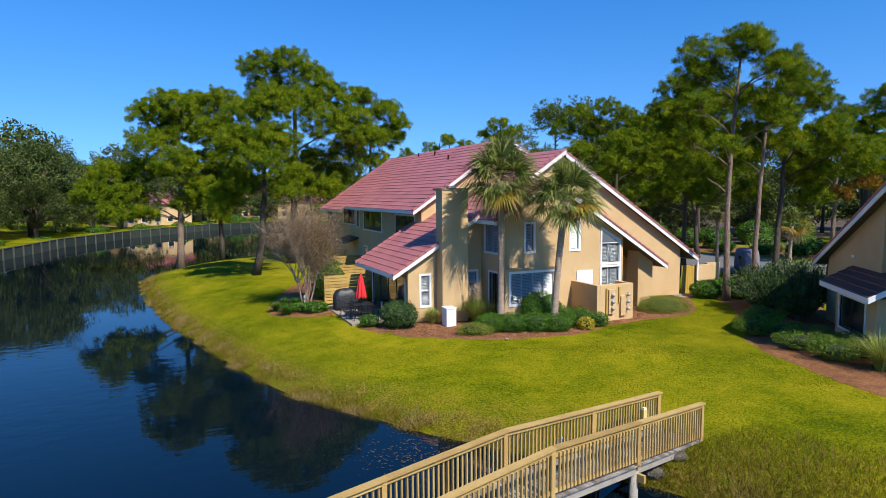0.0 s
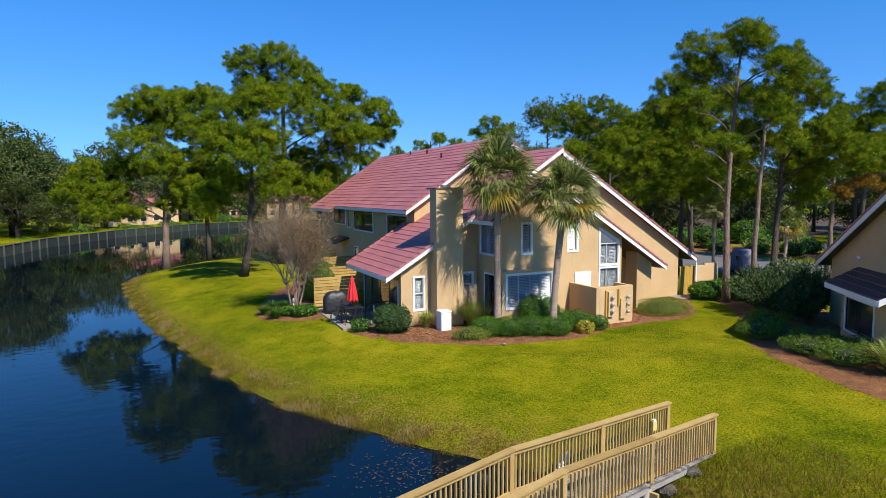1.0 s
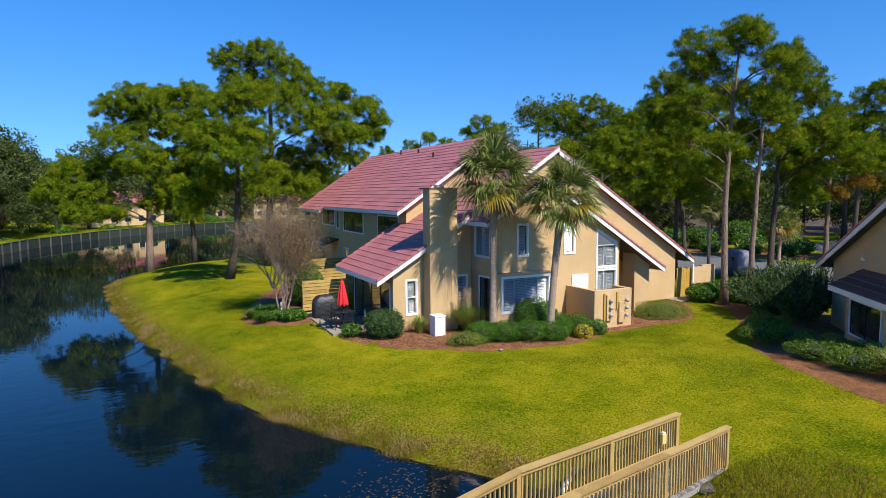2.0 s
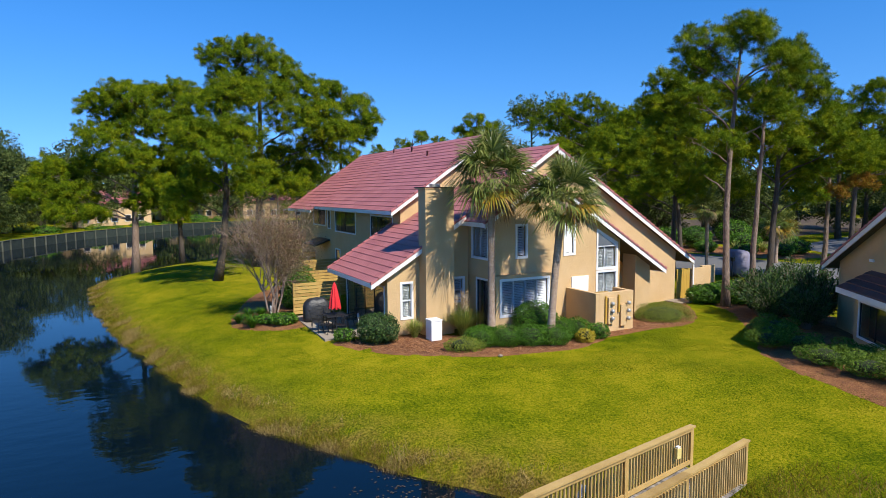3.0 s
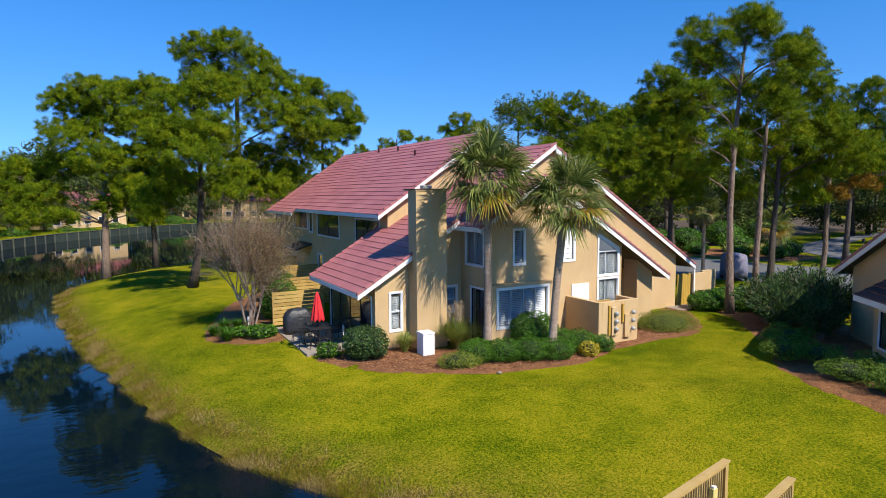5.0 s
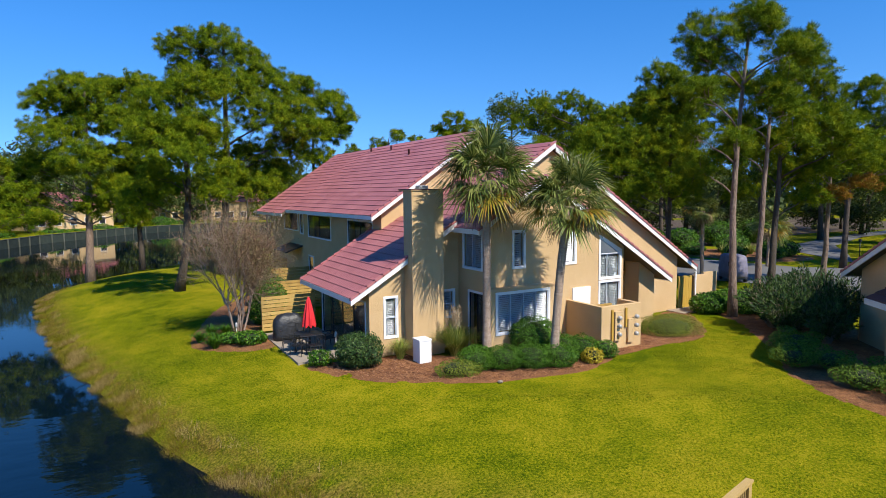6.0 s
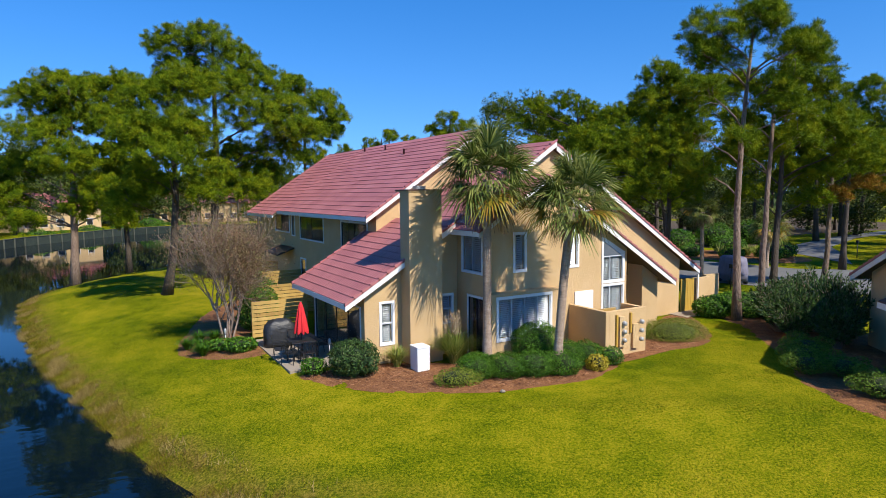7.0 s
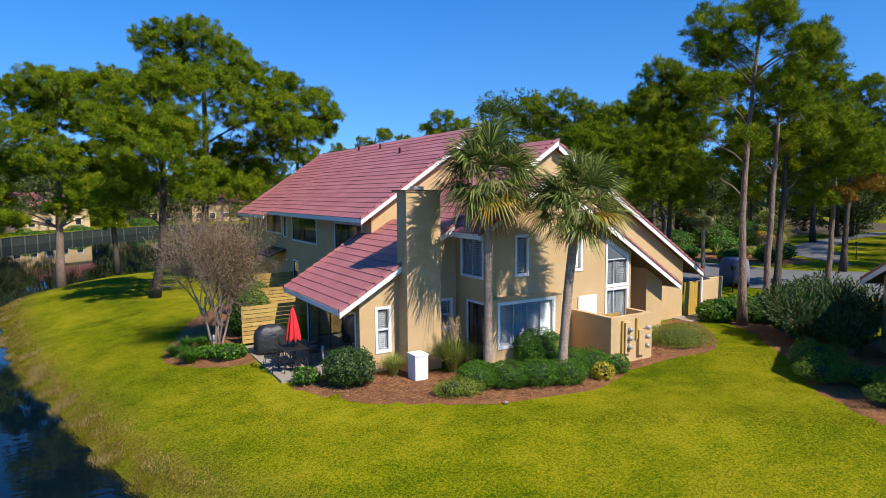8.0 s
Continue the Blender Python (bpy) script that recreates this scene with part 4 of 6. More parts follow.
pine((10.6, 27.9, 0.0), (11.3, 27.6, 19.2), [(8.5, 28.8, 18.1, 2.1), (10.9, 27.8, 18.6, 1.9), (12.8, 26.9, 17.1, 2.1), (9.4, 29.4, 15.8, 2.6), (11.7, 26.4, 14.5, 2.7), (14.6, 27.1, 15.5, 2.3), (14.1, 25.3, 12.4, 2.7), (16.5, 26.2, 13.2, 2.3),
      (16.0, 27.0, 10.1, 2.3), (12.9, 28.4, 9.6, 2.1), (14.9, 27.6, 8.2, 1.7), (9.0, 26.5, 11.0, 1.8), (10.8, 26.0, 7.6, 1.8), (13.4, 25.6, 7.0, 1.7), (16.8, 24.6, 11.6, 1.6)], 14, 0.36, "tallest lakeside pine with broad rounded crown", needle=0.36, width=0.046, density=1.1, bark=BARK_DARK)
pine((23.0, 41.0, 0.0), (23.0, 41.0, 18.0), [(21.9, 41.5, 18.1, 1.9), (24.5, 40.3, 16.2, 2.2), (25.1, 41.0, 13.5, 2.1), (22.7, 40.1, 13.0, 2.2), (23.5, 40.7, 10.3, 1.7), (26.1, 39.6, 14.8, 1.4)],
     15, 0.24, "pine standing behind the red-roofed house", needle=0.5, width=0.07, bark=BARK_DARK)

# ---- pines by the road ----
pine((30.2, -5.0, 0.0), (30.6, -5.1, 14.6), [(28.6, -4.3, 14.2, 1.5), (30.1, -5.6, 14.9, 1.3), (31.7, -5.0, 14.7, 1.5), (33.0, -6.3, 13.8, 1.2), (28.1, -4.0, 13.2, 1.0), (29.7, -3.8, 13.1, 1.4), (31.7, -6.7, 13.1, 1.4), (29.0, -5.6, 9.0, 1.0), (28.1, -4.0, 9.4, 0.9), (27.8, -4.4, 11.2, 1.2), (31.2, -5.8, 11.4, 1.2), (32.6, -6.3, 10.4, 1.2), (28.9, -3.6, 7.6, 1.1)],
     21, 0.21, "slender pine with pale trunk by the hedge", needle=0.30, width=0.034, density=1.15)
pine((33.4, -4.1, 0.0), (34.6, -3.8, 13.0), [(36.2, -3.9, 13.0, 1.5), (34.2, -2.2, 12.4, 1.3), (34.8, -1.9, 10.4, 1.3), (36.5, -2.6, 9.2, 1.4), (36.6, -3.0, 11.4, 1.5), (34.4, -4.6, 11.6, 1.1), (35.0, -5.0, 9.4, 1.2), (33.6, -2.6, 8.4, 1.2)],
     22, 0.19, "slender pine with reddish trunk by the road", needle=0.34, width=0.042, density=1.1)
pine((38.2, -1.9, 0.0), (39.2, -1.9, 13.2), [(37.7, -4.0, 13.2, 1.6), (38.8, -4.5, 12.0, 1.3), (38.3, -4.9, 10.0, 1.4), (39.6, -4.8, 10.6, 1.1), (40.3, -5.4, 9.2, 1.4), (39.4, 1.0, 10.2, 1.5), (38.0, 2.0, 13.2, 1.6), (36.8, 2.4, 11.7, 1.8), (42.0, -0.6, 9.7, 1.7), (42.2, -1.2, 7.6, 1.5), (37.5, 0.8, 8.6, 1.4), (40.6, -3.2, 7.8, 1.4), (38.7, 0.6, 6.4, 1.3), (41.2, -2.4, 6.0, 1.2)],
     23, 0.23, "dark-trunked pine among the road-side pines", needle=0.32, width=0.042, bark=BARK_DARK)
pine((36.6, 4.6, 0.0), (35.4, 3.8, 13.4), [(35.6, 3.0, 13.1, 1.7), (34.2, 3.6, 13.9, 1.4), (33.6, 3.9, 12.5, 1.2), (35.3, 4.0, 10.7, 1.8), (35.5, 3.2, 9.0, 1.5), (33.8, 4.4, 9.4, 1.4), (36.8, 4.6, 12.4, 1.5), (37.4, 4.8, 9.8, 1.5), (34.5, 4.2, 7.2, 1.4), (36.6, 3.4, 6.6, 1.4), (33.3, 4.8, 6.4, 1.2)],
     30, 0.21, "pine rising behind the gate side of the house", needle=0.34, width=0.044, bark=BARK_DARK)
pine((47.5, 13.5, 0.0), (46.0, 14.2, 12.0), [(44.5, 14.9, 10.8, 2.4), (46.6, 13.9, 9.2, 2.3), (49.2, 12.8, 8.2, 2.0), (43.0, 15.5, 8.4, 2.1), (41.5, 16.2, 10.8, 2.0), (47.0, 12.5, 11.5, 2.0), (39.6, 16.8, 9.0, 1.8), (44.6, 17.3, 13.2, 2.0), (46.6, 15.3, 13.9, 1.9), (42.8, 18.4, 11.6, 1.9), (48.2, 13.8, 12.9, 1.8), (44.5, 14.5, 6.5, 1.8), (42.0, 16.0, 6.2, 1.7), (47.6, 12.8, 6.0, 1.7)],
     24, 0.24, "pine at the edge of the parking road", needle=0.36, width=0.046, bark=BARK_DARK)
pine((44.4, -1.8, 0.0), (44.0, -2.2, 10.4), [(43.1, -2.0, 9.4, 1.6), (44.8, -3.5, 8.6, 1.5), (42.0, -0.8, 8.2, 1.5), (46.3, -3.0, 9.2, 1.3), (47.4, -4.2, 8.0, 1.4)],
     25, 0.2, "road-side pine with yellowing lower boughs", needle=0.32, width=0.042, extra=[([(45.6, -3.6, 6.9, 1.0), (44.0, -2.6, 6.2, 0.9)], RUST_NEEDLE)])

pine((46.5, 24.9, 0.0), (46.9, 24.9, 15.8), [(43.0, 26.9, 15.2, 1.7), (46.5, 26.1, 15.8, 1.8), (46.9, 23.5, 14.8, 1.5), (45.8, 27.5, 13.7, 2.0), (48.6, 23.5, 13.2, 1.8), (41.7, 28.6, 13.6, 1.7), (45.3, 22.9, 11.5, 2.0), (50.5, 23.3, 11.2, 1.5), (42.4, 25.7, 11.0, 1.8), (51.2, 21.6, 9.1, 1.5), (49.6, 24.8, 9.1, 1.7)],
     26, 0.24, "broad-crowned pine behind the gable", needle=0.42, width=0.055, density=0.8, bark=BARK_DARK)
pine((37.0, 34.9, 0.0), (37.4, 34.9, 14.7), [(37.1, 34.9, 14.7, 1.4), (35.9, 36.7, 13.6, 1.1), (38.1, 33.0, 13.6, 1.3), (36.7, 34.9, 12.3, 1.5)],
     27, 0.24, "pine top rising behind the ridge", needle=0.45, width=0.059, density=0.8, bark=BARK_DARK)
pine((34.8, 48.2, 0.0), (35.2, 48.2, 13.6), [(35.9, 47.1, 13.6, 1.3), (34.1, 49.2, 12.7, 1.2), (38.1, 45.7, 12.8, 1.3), (31.2, 50.8, 12.0, 1.1)],
     28, 0.24, "low pine crown behind the ridge", needle=0.5, width=0.065, density=0.8, bark=BARK_DARK)


pine((55.5, 2.6, 0.0), (55.9, 2.4, 14.6), [(56.4, 1.6, 14.2, 1.9), (54.6, 3.6, 12.8, 1.7), (58.0, -0.6, 12.6, 1.9), (56.0, 2.2, 11.6, 1.9), (59.6, -2.4, 13.6, 1.8), (57.4, 0.4, 9.6, 1.8), (53.6, 4.4, 10.6, 1.6), (60.4, -3.4, 10.8, 1.8), (55.0, 3.2, 8.4, 1.5)],
     29, 0.24, "pine on the mulch island by the road", needle=0.42, width=0.055, density=0.9, bark=BARK_DARK)


# ---- farther woods ----
def far_tree(seed, h, spread, oak=False):
    """A farther tree about the origin, which stays unplaced until it is copied."""
    rng = np.random.default_rng(seed)
    lobes = []
    for _ in range(13 if not oak else 15):
        f = rng.uniform(0.42 if not oak else 0.28, 1.0)
        rr = spread * (1.1 - 0.75 * abs(f - 0.6)) * rng.uniform(0.2, 1.0)
        a = rng.uniform(0, 2 * math.pi)
        lobes.append((rr * math.cos(a), rr * math.sin(a), h * f * 0.93, spread * rng.uniform(0.38, 0.6)))
    return lobes, rng


def oak(base, lobes, seed, label, group="live oaks across the lake", leaf=0.4, per=44, mat=None):
    rng = np.random.default_rng(seed)
    tree = thing("oak_tree", label, "tree", group, at=base)
    v, f = [], []
    top = max(l[2] for l in lobes)
    trunk = [Vector((0, 0, -0.3)), Vector((0.15, 0.1, top * 0.2)), Vector((0.1, -0.2, top * 0.4)), Vector((0, 0, top * 0.7))]
    tube(v, f, trunk, [0.5, 0.38, 0.3, 0.12], 9)
    for x, y, z, r in lobes:
        s = trunk[1].lerp(trunk[2], rng.uniform(0, 1))
        tube(v, f, [s, s.lerp(Vector((x, y, z)), 0.55) + Vector((0, 0, 0.5)), Vector((x, y, z))], [0.2, 0.12, 0.05], 6)
    mesh_from("trunk", v, f, BARK_DARK, tree, "dark spreading trunk and boughs", smooth=True)
    pts, nor = [], []
    for x, y, z, r in lobes:
        subs = int(14 * (r / 2.5))
        n = unit(rng.normal(size=(subs, 3)) + np.array((0, 0, 0.2)))
        sc = np.array((x, y, z)) + n * (r * rng.uniform(0.55, 1.0, subs))[:, None] * np.array((1, 1, 0.75))
        m = unit(rng.normal(size=(subs, per, 3)))
        pts.append((sc[:, None] + m * (r * 0.36 * rng.uniform(0.5, 1.0, (subs, per)))[..., None] * np.array((1, 1, 0.75))).reshape(-1, 3))
        nor.append(m.reshape(-1, 3))
    q = leaf_quads(np.concatenate(pts), np.concatenate(nor), leaf, rng, 0.6, 0.8)
    mesh_np("crown", q, len(q), mat or OAK, tree, "dense dark green leaves", sides=4)
    return tree


rnd = random.Random(5)
variants = []
for s, (h, w) in enumerate(((17, 4.6), (20, 5.2), (14, 4.2))):
    lobes, rng = far_tree(40 + s, h, w)
    variants.append(pine((0, 0, 0), (0.2, 0.1, h * 0.97), lobes, 50 + s, 0.26, "distant pine in the woods", "pines of the far woods", density=0.3, mat=NEEDLE_FAR, needle=0.55, width=0.14, bark=BARK_DARK, per_tuft=5, split=False))
FAR_SPOTS = [(0, 55, 41, 1.22), (1, 51, 43, 0.98), (2, 60, 38, 1.3), (1, 64, 34, 0.95), (1, 58, 69, 0.95), (0, 46, 69, 0.9), (2, 83, 19.5, 1.0), (1, 68, 40, 0.85), (2, 74, 33, 0.95), (0, 66, 52, 0.8), (2, 62, 27, 0.85), (0, 92, 31, 0.8), (1, 96, 14, 0.8), (2, 100, 4, 0.9), (0, 88, 2, 0.9),
             (1, 78, 50, 0.75), (2, 90, 44, 0.8), (0, 104, 24, 0.8), (1, 76, -6, 0.75), (2, 84, -14, 0.85), (0, 36, 84, 0.65), (2, 30, 92, 0.7), (2, 70, 62, 0.9), (1, 52, 90, 0.75), (2, 40, 60, 0.55), (0, 63, -4, 0.85),
             (2, 34, 62, 0.55), (1, 62, 46, 0.8), (2, 72, 40, 0.9), (0, 80, 26, 0.7), (1, 86, 10, 0.7), (2, 94, 22, 0.9), (1, 108, 30, 0.8), (2, 70, 54, 0.85), (0, 58, 56, 0.75), (2, 56, 32, 0.7), (0, 68, -14, 0.7), (1, 78, -24, 0.8), (2, -2, 124, 0.9), (1, -18, 104, 0.7), (2, 34, 128, 0.8), (0, 44, 118, 0.8), (1, 6, 142, 0.8), (1, 70, 3, 0.8), (2, 77, 7, 0.78), (0, 84, 9, 0.7), (1, 92, 13, 0.85), (2, 66, -5, 0.78)]
used = set()
for k, x, y, s in FAR_SPOTS:
    m = pose(x, y, gz(x, y) - 0.1, 0, 0, rnd.uniform(0, 360))
    if k in used:
        t = copy_thing(variants[k], m @ Matrix.Diagonal((s, s, s, 1)))
    else:
        t = variants[k]
        t.matrix_basis = m @ Matrix.Diagonal((s, s, s, 1))
        used.add(k)
oak_v = []
for s, (h, w) in enumerate(((10.5, 5.5), (9.0, 5.0), (10.0, 5.6))):
    lobes, rng = far_tree(60 + s, h, w, oak=True)
    oak_v.append(oak((0, 0, 0), lobes, 70 + s, "broad dark live oak on the far bank", leaf=0.24 if s == 2 else 0.4, per=110 if s == 2 else 36))
OAK_SPOTS = [(2, -23.5, 66, 0.8), (2, -27.5, 58, 0.75), (2, -18.5, 80, 0.8), (2, -32, 50, 0.8), (2, -12.5, 93, 0.65), (2, -27, 74, 1.4), (2, -20, 86, 1.45), (2, -36, 66, 1.4), (2, -13, 100, 1.2), (2, -44, 54, 1.4), (2, -28, 92, 1.5), (0, -56, 44, 1.2), (1, -4, 118, 0.9), (0, 12, 136, 1.0), (1, 30, 140, 1.0), (0, -24, 112, 1.2), (1, 44, 132, 1.0), (0, -66, 26, 1.2), (1, 62, 120, 1.0),
             (1, 0, 134, 1.0), (0, -12, 128, 1.1), (1, 56, 104, 0.9), (1, 22, 130, 0.8), (0, 72, 44, 0.6), (1, 98, 22, 0.55), (0, 80, 34, 0.55), (1, 90, 36, 0.6), (0, 108, 14, 0.6), (1, 66, 34, 0.45), (0, 70, 26, 0.5), (0, 62, 38, 0.5), (1, 76, 30, 0.5), (0, 86, 40, 0.6), (1, 104, 32, 0.6), (0, 52, 62, 0.6), (1, 44, 76, 0.7), (2, -18, 96, 1.0), (1, -32, 80, 1.1), (0, 8, 128, 0.9), (2, -8.5, 103, 0.75), (0, 40, 140, 1.0), (1, 52, 124, 1.0)]
OAK_SIZE = (1.4, 1.45, 1.0)
placed = {}
for k, x, y, s in OAK_SPOTS:
    s *= OAK_SIZE[k]
    m = pose(x, y, gz(x, y) - 0.1, 0, 0, rnd.uniform(0, 360))
    if k in placed:
        f = s / placed[k]
        copy_thing(oak_v[k], m @ Matrix.Diagonal((f, f, f, 1)))
    else:
        oak_v[k].matrix_basis = m @ Matrix.Diagonal((s, s, s, 1))
        placed[k] = s

# ---- palms ----
palm((14.72, -5.18, 0.05), (14.72, -5.2, 7.35), 2.3, 31, "tall cabbage palm with yellow and dead lower leaves", 42, 6)
palm((16.5, -7.1, 0.05), (16.92, -7.35, 6.35), 2.05, 32, "shorter curved cabbage palm in the hedge", 42, 4)
palm((39.5, 4.0, 0.0), (39.4, 4.0, 5.4), 1.6, 33, "cabbage palm at the road edge", 26, 8, "cabbage palms by the road", 0.14)
palm((51.5, 6.6, 0.0), (51.6, 6.6, 3.6), 1.9, 34, "low cabbage palm on the mulch island", 30, 4, "cabbage palms by the road", 0.16)


# ---- shrubs and beds by the house ----
def round_bush(x, y, r, h, mat, seed, label, leaf=0.10, per=300, name="bush", group="rounded shrubs by the house"):
    return leafy(name, label, "shrub", (x, y, gz(x, y)), [(0, 0, h * 0.5, r, r, h * 0.52), (r * 0.35, -r * 0.2, h * 0.45, r * 0.7, r * 0.7, h * 0.45), (-r * 0.35, r * 0.15, h * 0.48, r * 0.7, r * 0.7, h * 0.5)], mat, seed, leaf, per, group)


round_bush(10.05, -3.5, 0.88, 1.35, SHRUB_DARK, 101, "large rounded glossy dark green shrub", 0.085, 480)
round_bush(8.85, -2.5, 0.48, 0.62, SHRUB, 102, "small rounded green shrub by the patio", 0.08)
round_bush(16.65, -5.75, 0.95, 1.65, SHRUB, 103, "tall rounded bright green shrub under the window", 0.065, 650)
leafy("bush", "low clipped mounded green shrub", "shrub", (12.7, -6.25, 0.02), [(0, 0, 0.2, 0.85, 0.6, 0.36), (0.35, -0.2, 0.2, 0.6, 0.45, 0.32)], JUNIPER, 104, 0.06, 700, "rounded shrubs by the house")
for i, (x, y, r, h) in enumerate(((13.6, -6.1, 0.7, 0.85), (14.6, -6.5, 0.75, 0.9), (15.6, -6.9, 0.75, 0.92), (16.5, -7.35, 0.7, 0.9), (14.0, -5.6, 0.6, 0.8), (17.2, -6.7, 0.7, 1.05), (18.1, -6.9, 0.6, 0.95))):
    round_bush(x, y, r, h, SHRUB, 110 + i, "clipped green hedge shrub under the windows", 0.055, 700, "hedge_shrub", "hedge under the windows")
round_bush(17.95, -7.65, 0.42, 0.62, YELLOW, 120, "small variegated yellow shrub", 0.09, 260, "bush", "rounded shrubs by the house")
round_bush(18.9, -7.35, 0.5, 0.72, SHRUB, 121, "small green shrub beside the meter wall", 0.08)
leafy("bush", "broad flat olive-green mounded groundcover", "shrub", (24.7, -5.6, 0.02), [(0, 0, 0.18, 1.6, 1.4, 0.62), (0.5, 0.3, 0.15, 1.2, 1.1, 0.55), (-0.5, -0.1, 0.15, 1.15, 1.1, 0.52)], JUNIPER, 122, 0.045, 700, "rounded shrubs by the house")
grass_clump("grass_clump", "green strappy clump beside the white box", (11.85, -3.3, 0.02), 0.65, 0.95, 380, GRASS_BLADE, 123, 0.016, group="ornamental grasses")
grass_clump("fountain_grass", "fountain grass with tan plumes beside the chimney", (14.0, -4.0, 0.02), 1.15, 1.5, 900, GRASS_BLADE, 124, 0.018, plumes=6, group="ornamental grasses")
for i, (x, y, r, h) in enumerate(((7.3, 2.6, 0.7, 0.6), (6.75, 3.4, 0.6, 0.5), (8.9, 6.2, 0.9, 1.6), (9.6, 8.2, 0.9, 1.9), (10.3, 11.2, 1.1, 1.9), (11.3, 15.0, 1.1, 1.8))):
    round_bush(x, y, r, h, SHRUB, 130 + i, "green shrub in the lakeside bed", 0.11, 230)
for i, (x, y) in enumerate(((5.5, 4.7), (6.0, 4.0), (6.1, 5.4), (5.9, 3.2), (6.7, 5.0))):
    grass_clump("liriope", "dark strappy border grass", (x, y, gz(x, y) + 0.01), 0.6, 0.6, 300, SHRUB, 140 + i, 0.018, group="strappy border grass")


def bare_tree(base, seed):
    """A crape myrtle: many fine bare branches and a thin haze of rusty leaves."""
    rng = np.random.default_rng(seed)
    tree = thing("crape_myrtle", "nearly bare crape myrtle with rusty last leaves", "tree", at=base)
    v, f, tips = [], [], []

    def grow(p, d, ln, r, depth):
        e = p + d * ln
        mid = p.lerp(e, 0.5) + Vector(rng.normal(size=3)) * ln * 0.06
        tube(v, f, [p, mid, e], [r, r * 0.85, r * 0.68], 5 if depth > 2 else 3)
        if depth <= 2:
            tips.append((mid, d))
            tips.append((e, d))
        if depth == 0:
            return
        for _ in range(4 if depth > 2 else 5):
            q = (d + Vector(rng.normal(size=3)) * 0.44 + Vector((0, 0, 0.13))).normalized()
            grow(p.lerp(e, rng.uniform(0.35, 1.0)), q, ln * rng.uniform(0.6, 0.85), r * 0.55, depth - 1)
    for i in range(6):
        a = i * 1.05 + rng.normal() * 0.2
        grow(Vector((math.cos(a) * 0.16, math.sin(a) * 0.14, -0.05)), Vector((math.cos(a) * 0.30, math.sin(a) * 0.30, 1.0)).normalized(), 1.6 + rng.uniform(-0.2, 0.2), 0.042, 4)
    mesh_from("branchwork", v, f, CRAPE, tree, "pale grey smooth branches")
    p = np.array([np.array(t[0]) for t in tips])
    p = p[rng.permutation(len(p))[:9000]] if len(p) > 9000 else p
    p = np.repeat(p, 6, axis=0) + rng.normal(size=(len(p) * 6, 3)) * 0.17
    q = leaf_quads(p, rng.normal(size=p.shape), 0.06, rng, 0.45, 1.0)
    mesh_np("foliage", q, len(q), RUST_LEAF, tree, "sparse rusty leaves", sides=4)
    return tree


bare_tree((7.3, 5.0, 0.0), 150).scale = (1.22, 1.22, 1.42)

# ---- planting beside the neighbouring house and the road ----
for i, (x, y, r, h) in enumerate(((30.1, -3.7, 1.0, 1.1), (31.4, -3.6, 1.0, 1.1), (32.6, -3.4, 1.0, 1.1), (31.6, -4.9, 1.0, 1.0), (33.6, -4.4, 1.0, 1.1))):
    round_bush(x, y, r, h, SHRUB, 160 + i, "clipped dark green hedge by the gate", 0.12, 200, "hedge_shrub", "hedge by the gate")
OLE = [(29.6, -7.6, 1.7, 2.6), (31.0, -8.6, 1.9, 3.0), (28.6, -8.9, 1.4, 2.3), (30.4, -10.0, 1.7, 2.9), (32.6, -7.0, 1.6, 2.5), (28.6, -10.6, 1.2, 2.0), (34.0, -6.0, 1.4, 2.2)]


def oleander(x, y, r, h, seed):
    """A loose shrub: many arching stems, each set with whorls of narrow leaves."""
    rng = np.random.default_rng(seed)
    ob = thing("oleander", "tall loose dark green oleander", "shrub", "oleanders by the neighbouring house", at=(x, y, gz(x, y)))
    sv, sf, pts, dirs = [], [], [], []
    for i in range(int(75 * r)):
        az, u = rng.uniform(0, 2 * math.pi), math.sqrt(rng.uniform(0.02, 1))
        out = np.array((math.cos(az), math.sin(az), 0))
        tip = out * u * r + np.array((0, 0, h * (1.0 - 0.42 * u * u) * rng.uniform(0.72, 1.04)))
        foot = out * 0.12 * r
        mid = foot + (tip - foot) * 0.5 + np.array((0, 0, 0.16 * h * u))
        tube(sv, sf, [Vector(foot), Vector(mid), Vector(tip)], [0.016, 0.011, 0.005], 3)
        for s in np.linspace(0.22, 1.0, 15):
            c = (1 - s) ** 2 * foot + 2 * s * (1 - s) * mid + s * s * tip
            grow = unit(2 * (1 - s) * (mid - foot) + 2 * s * (tip - mid))
            for k in range(3):
                pts.append(c)
                dirs.append(unit(grow * (0.55 + 0.5 * s) + unit(rng.normal(size=3)) * 0.8))
    p, d = np.array(pts), np.array(dirs)
    ln = rng.uniform(0.15, 0.26, len(p))[:, None]
    side = unit(np.cross(d, unit(rng.normal(size=p.shape)))) * 0.026
    q = np.stack([p, p + d * ln * 0.5 + side, p + d * ln, p + d * ln * 0.5 - side], 1)
    mesh_np("foliage", q, len(q), SHRUB_DARK, ob, "narrow dark leaves", sides=4)
    mesh_from("stemwork", sv, sf, TWIG, ob)
    return ob


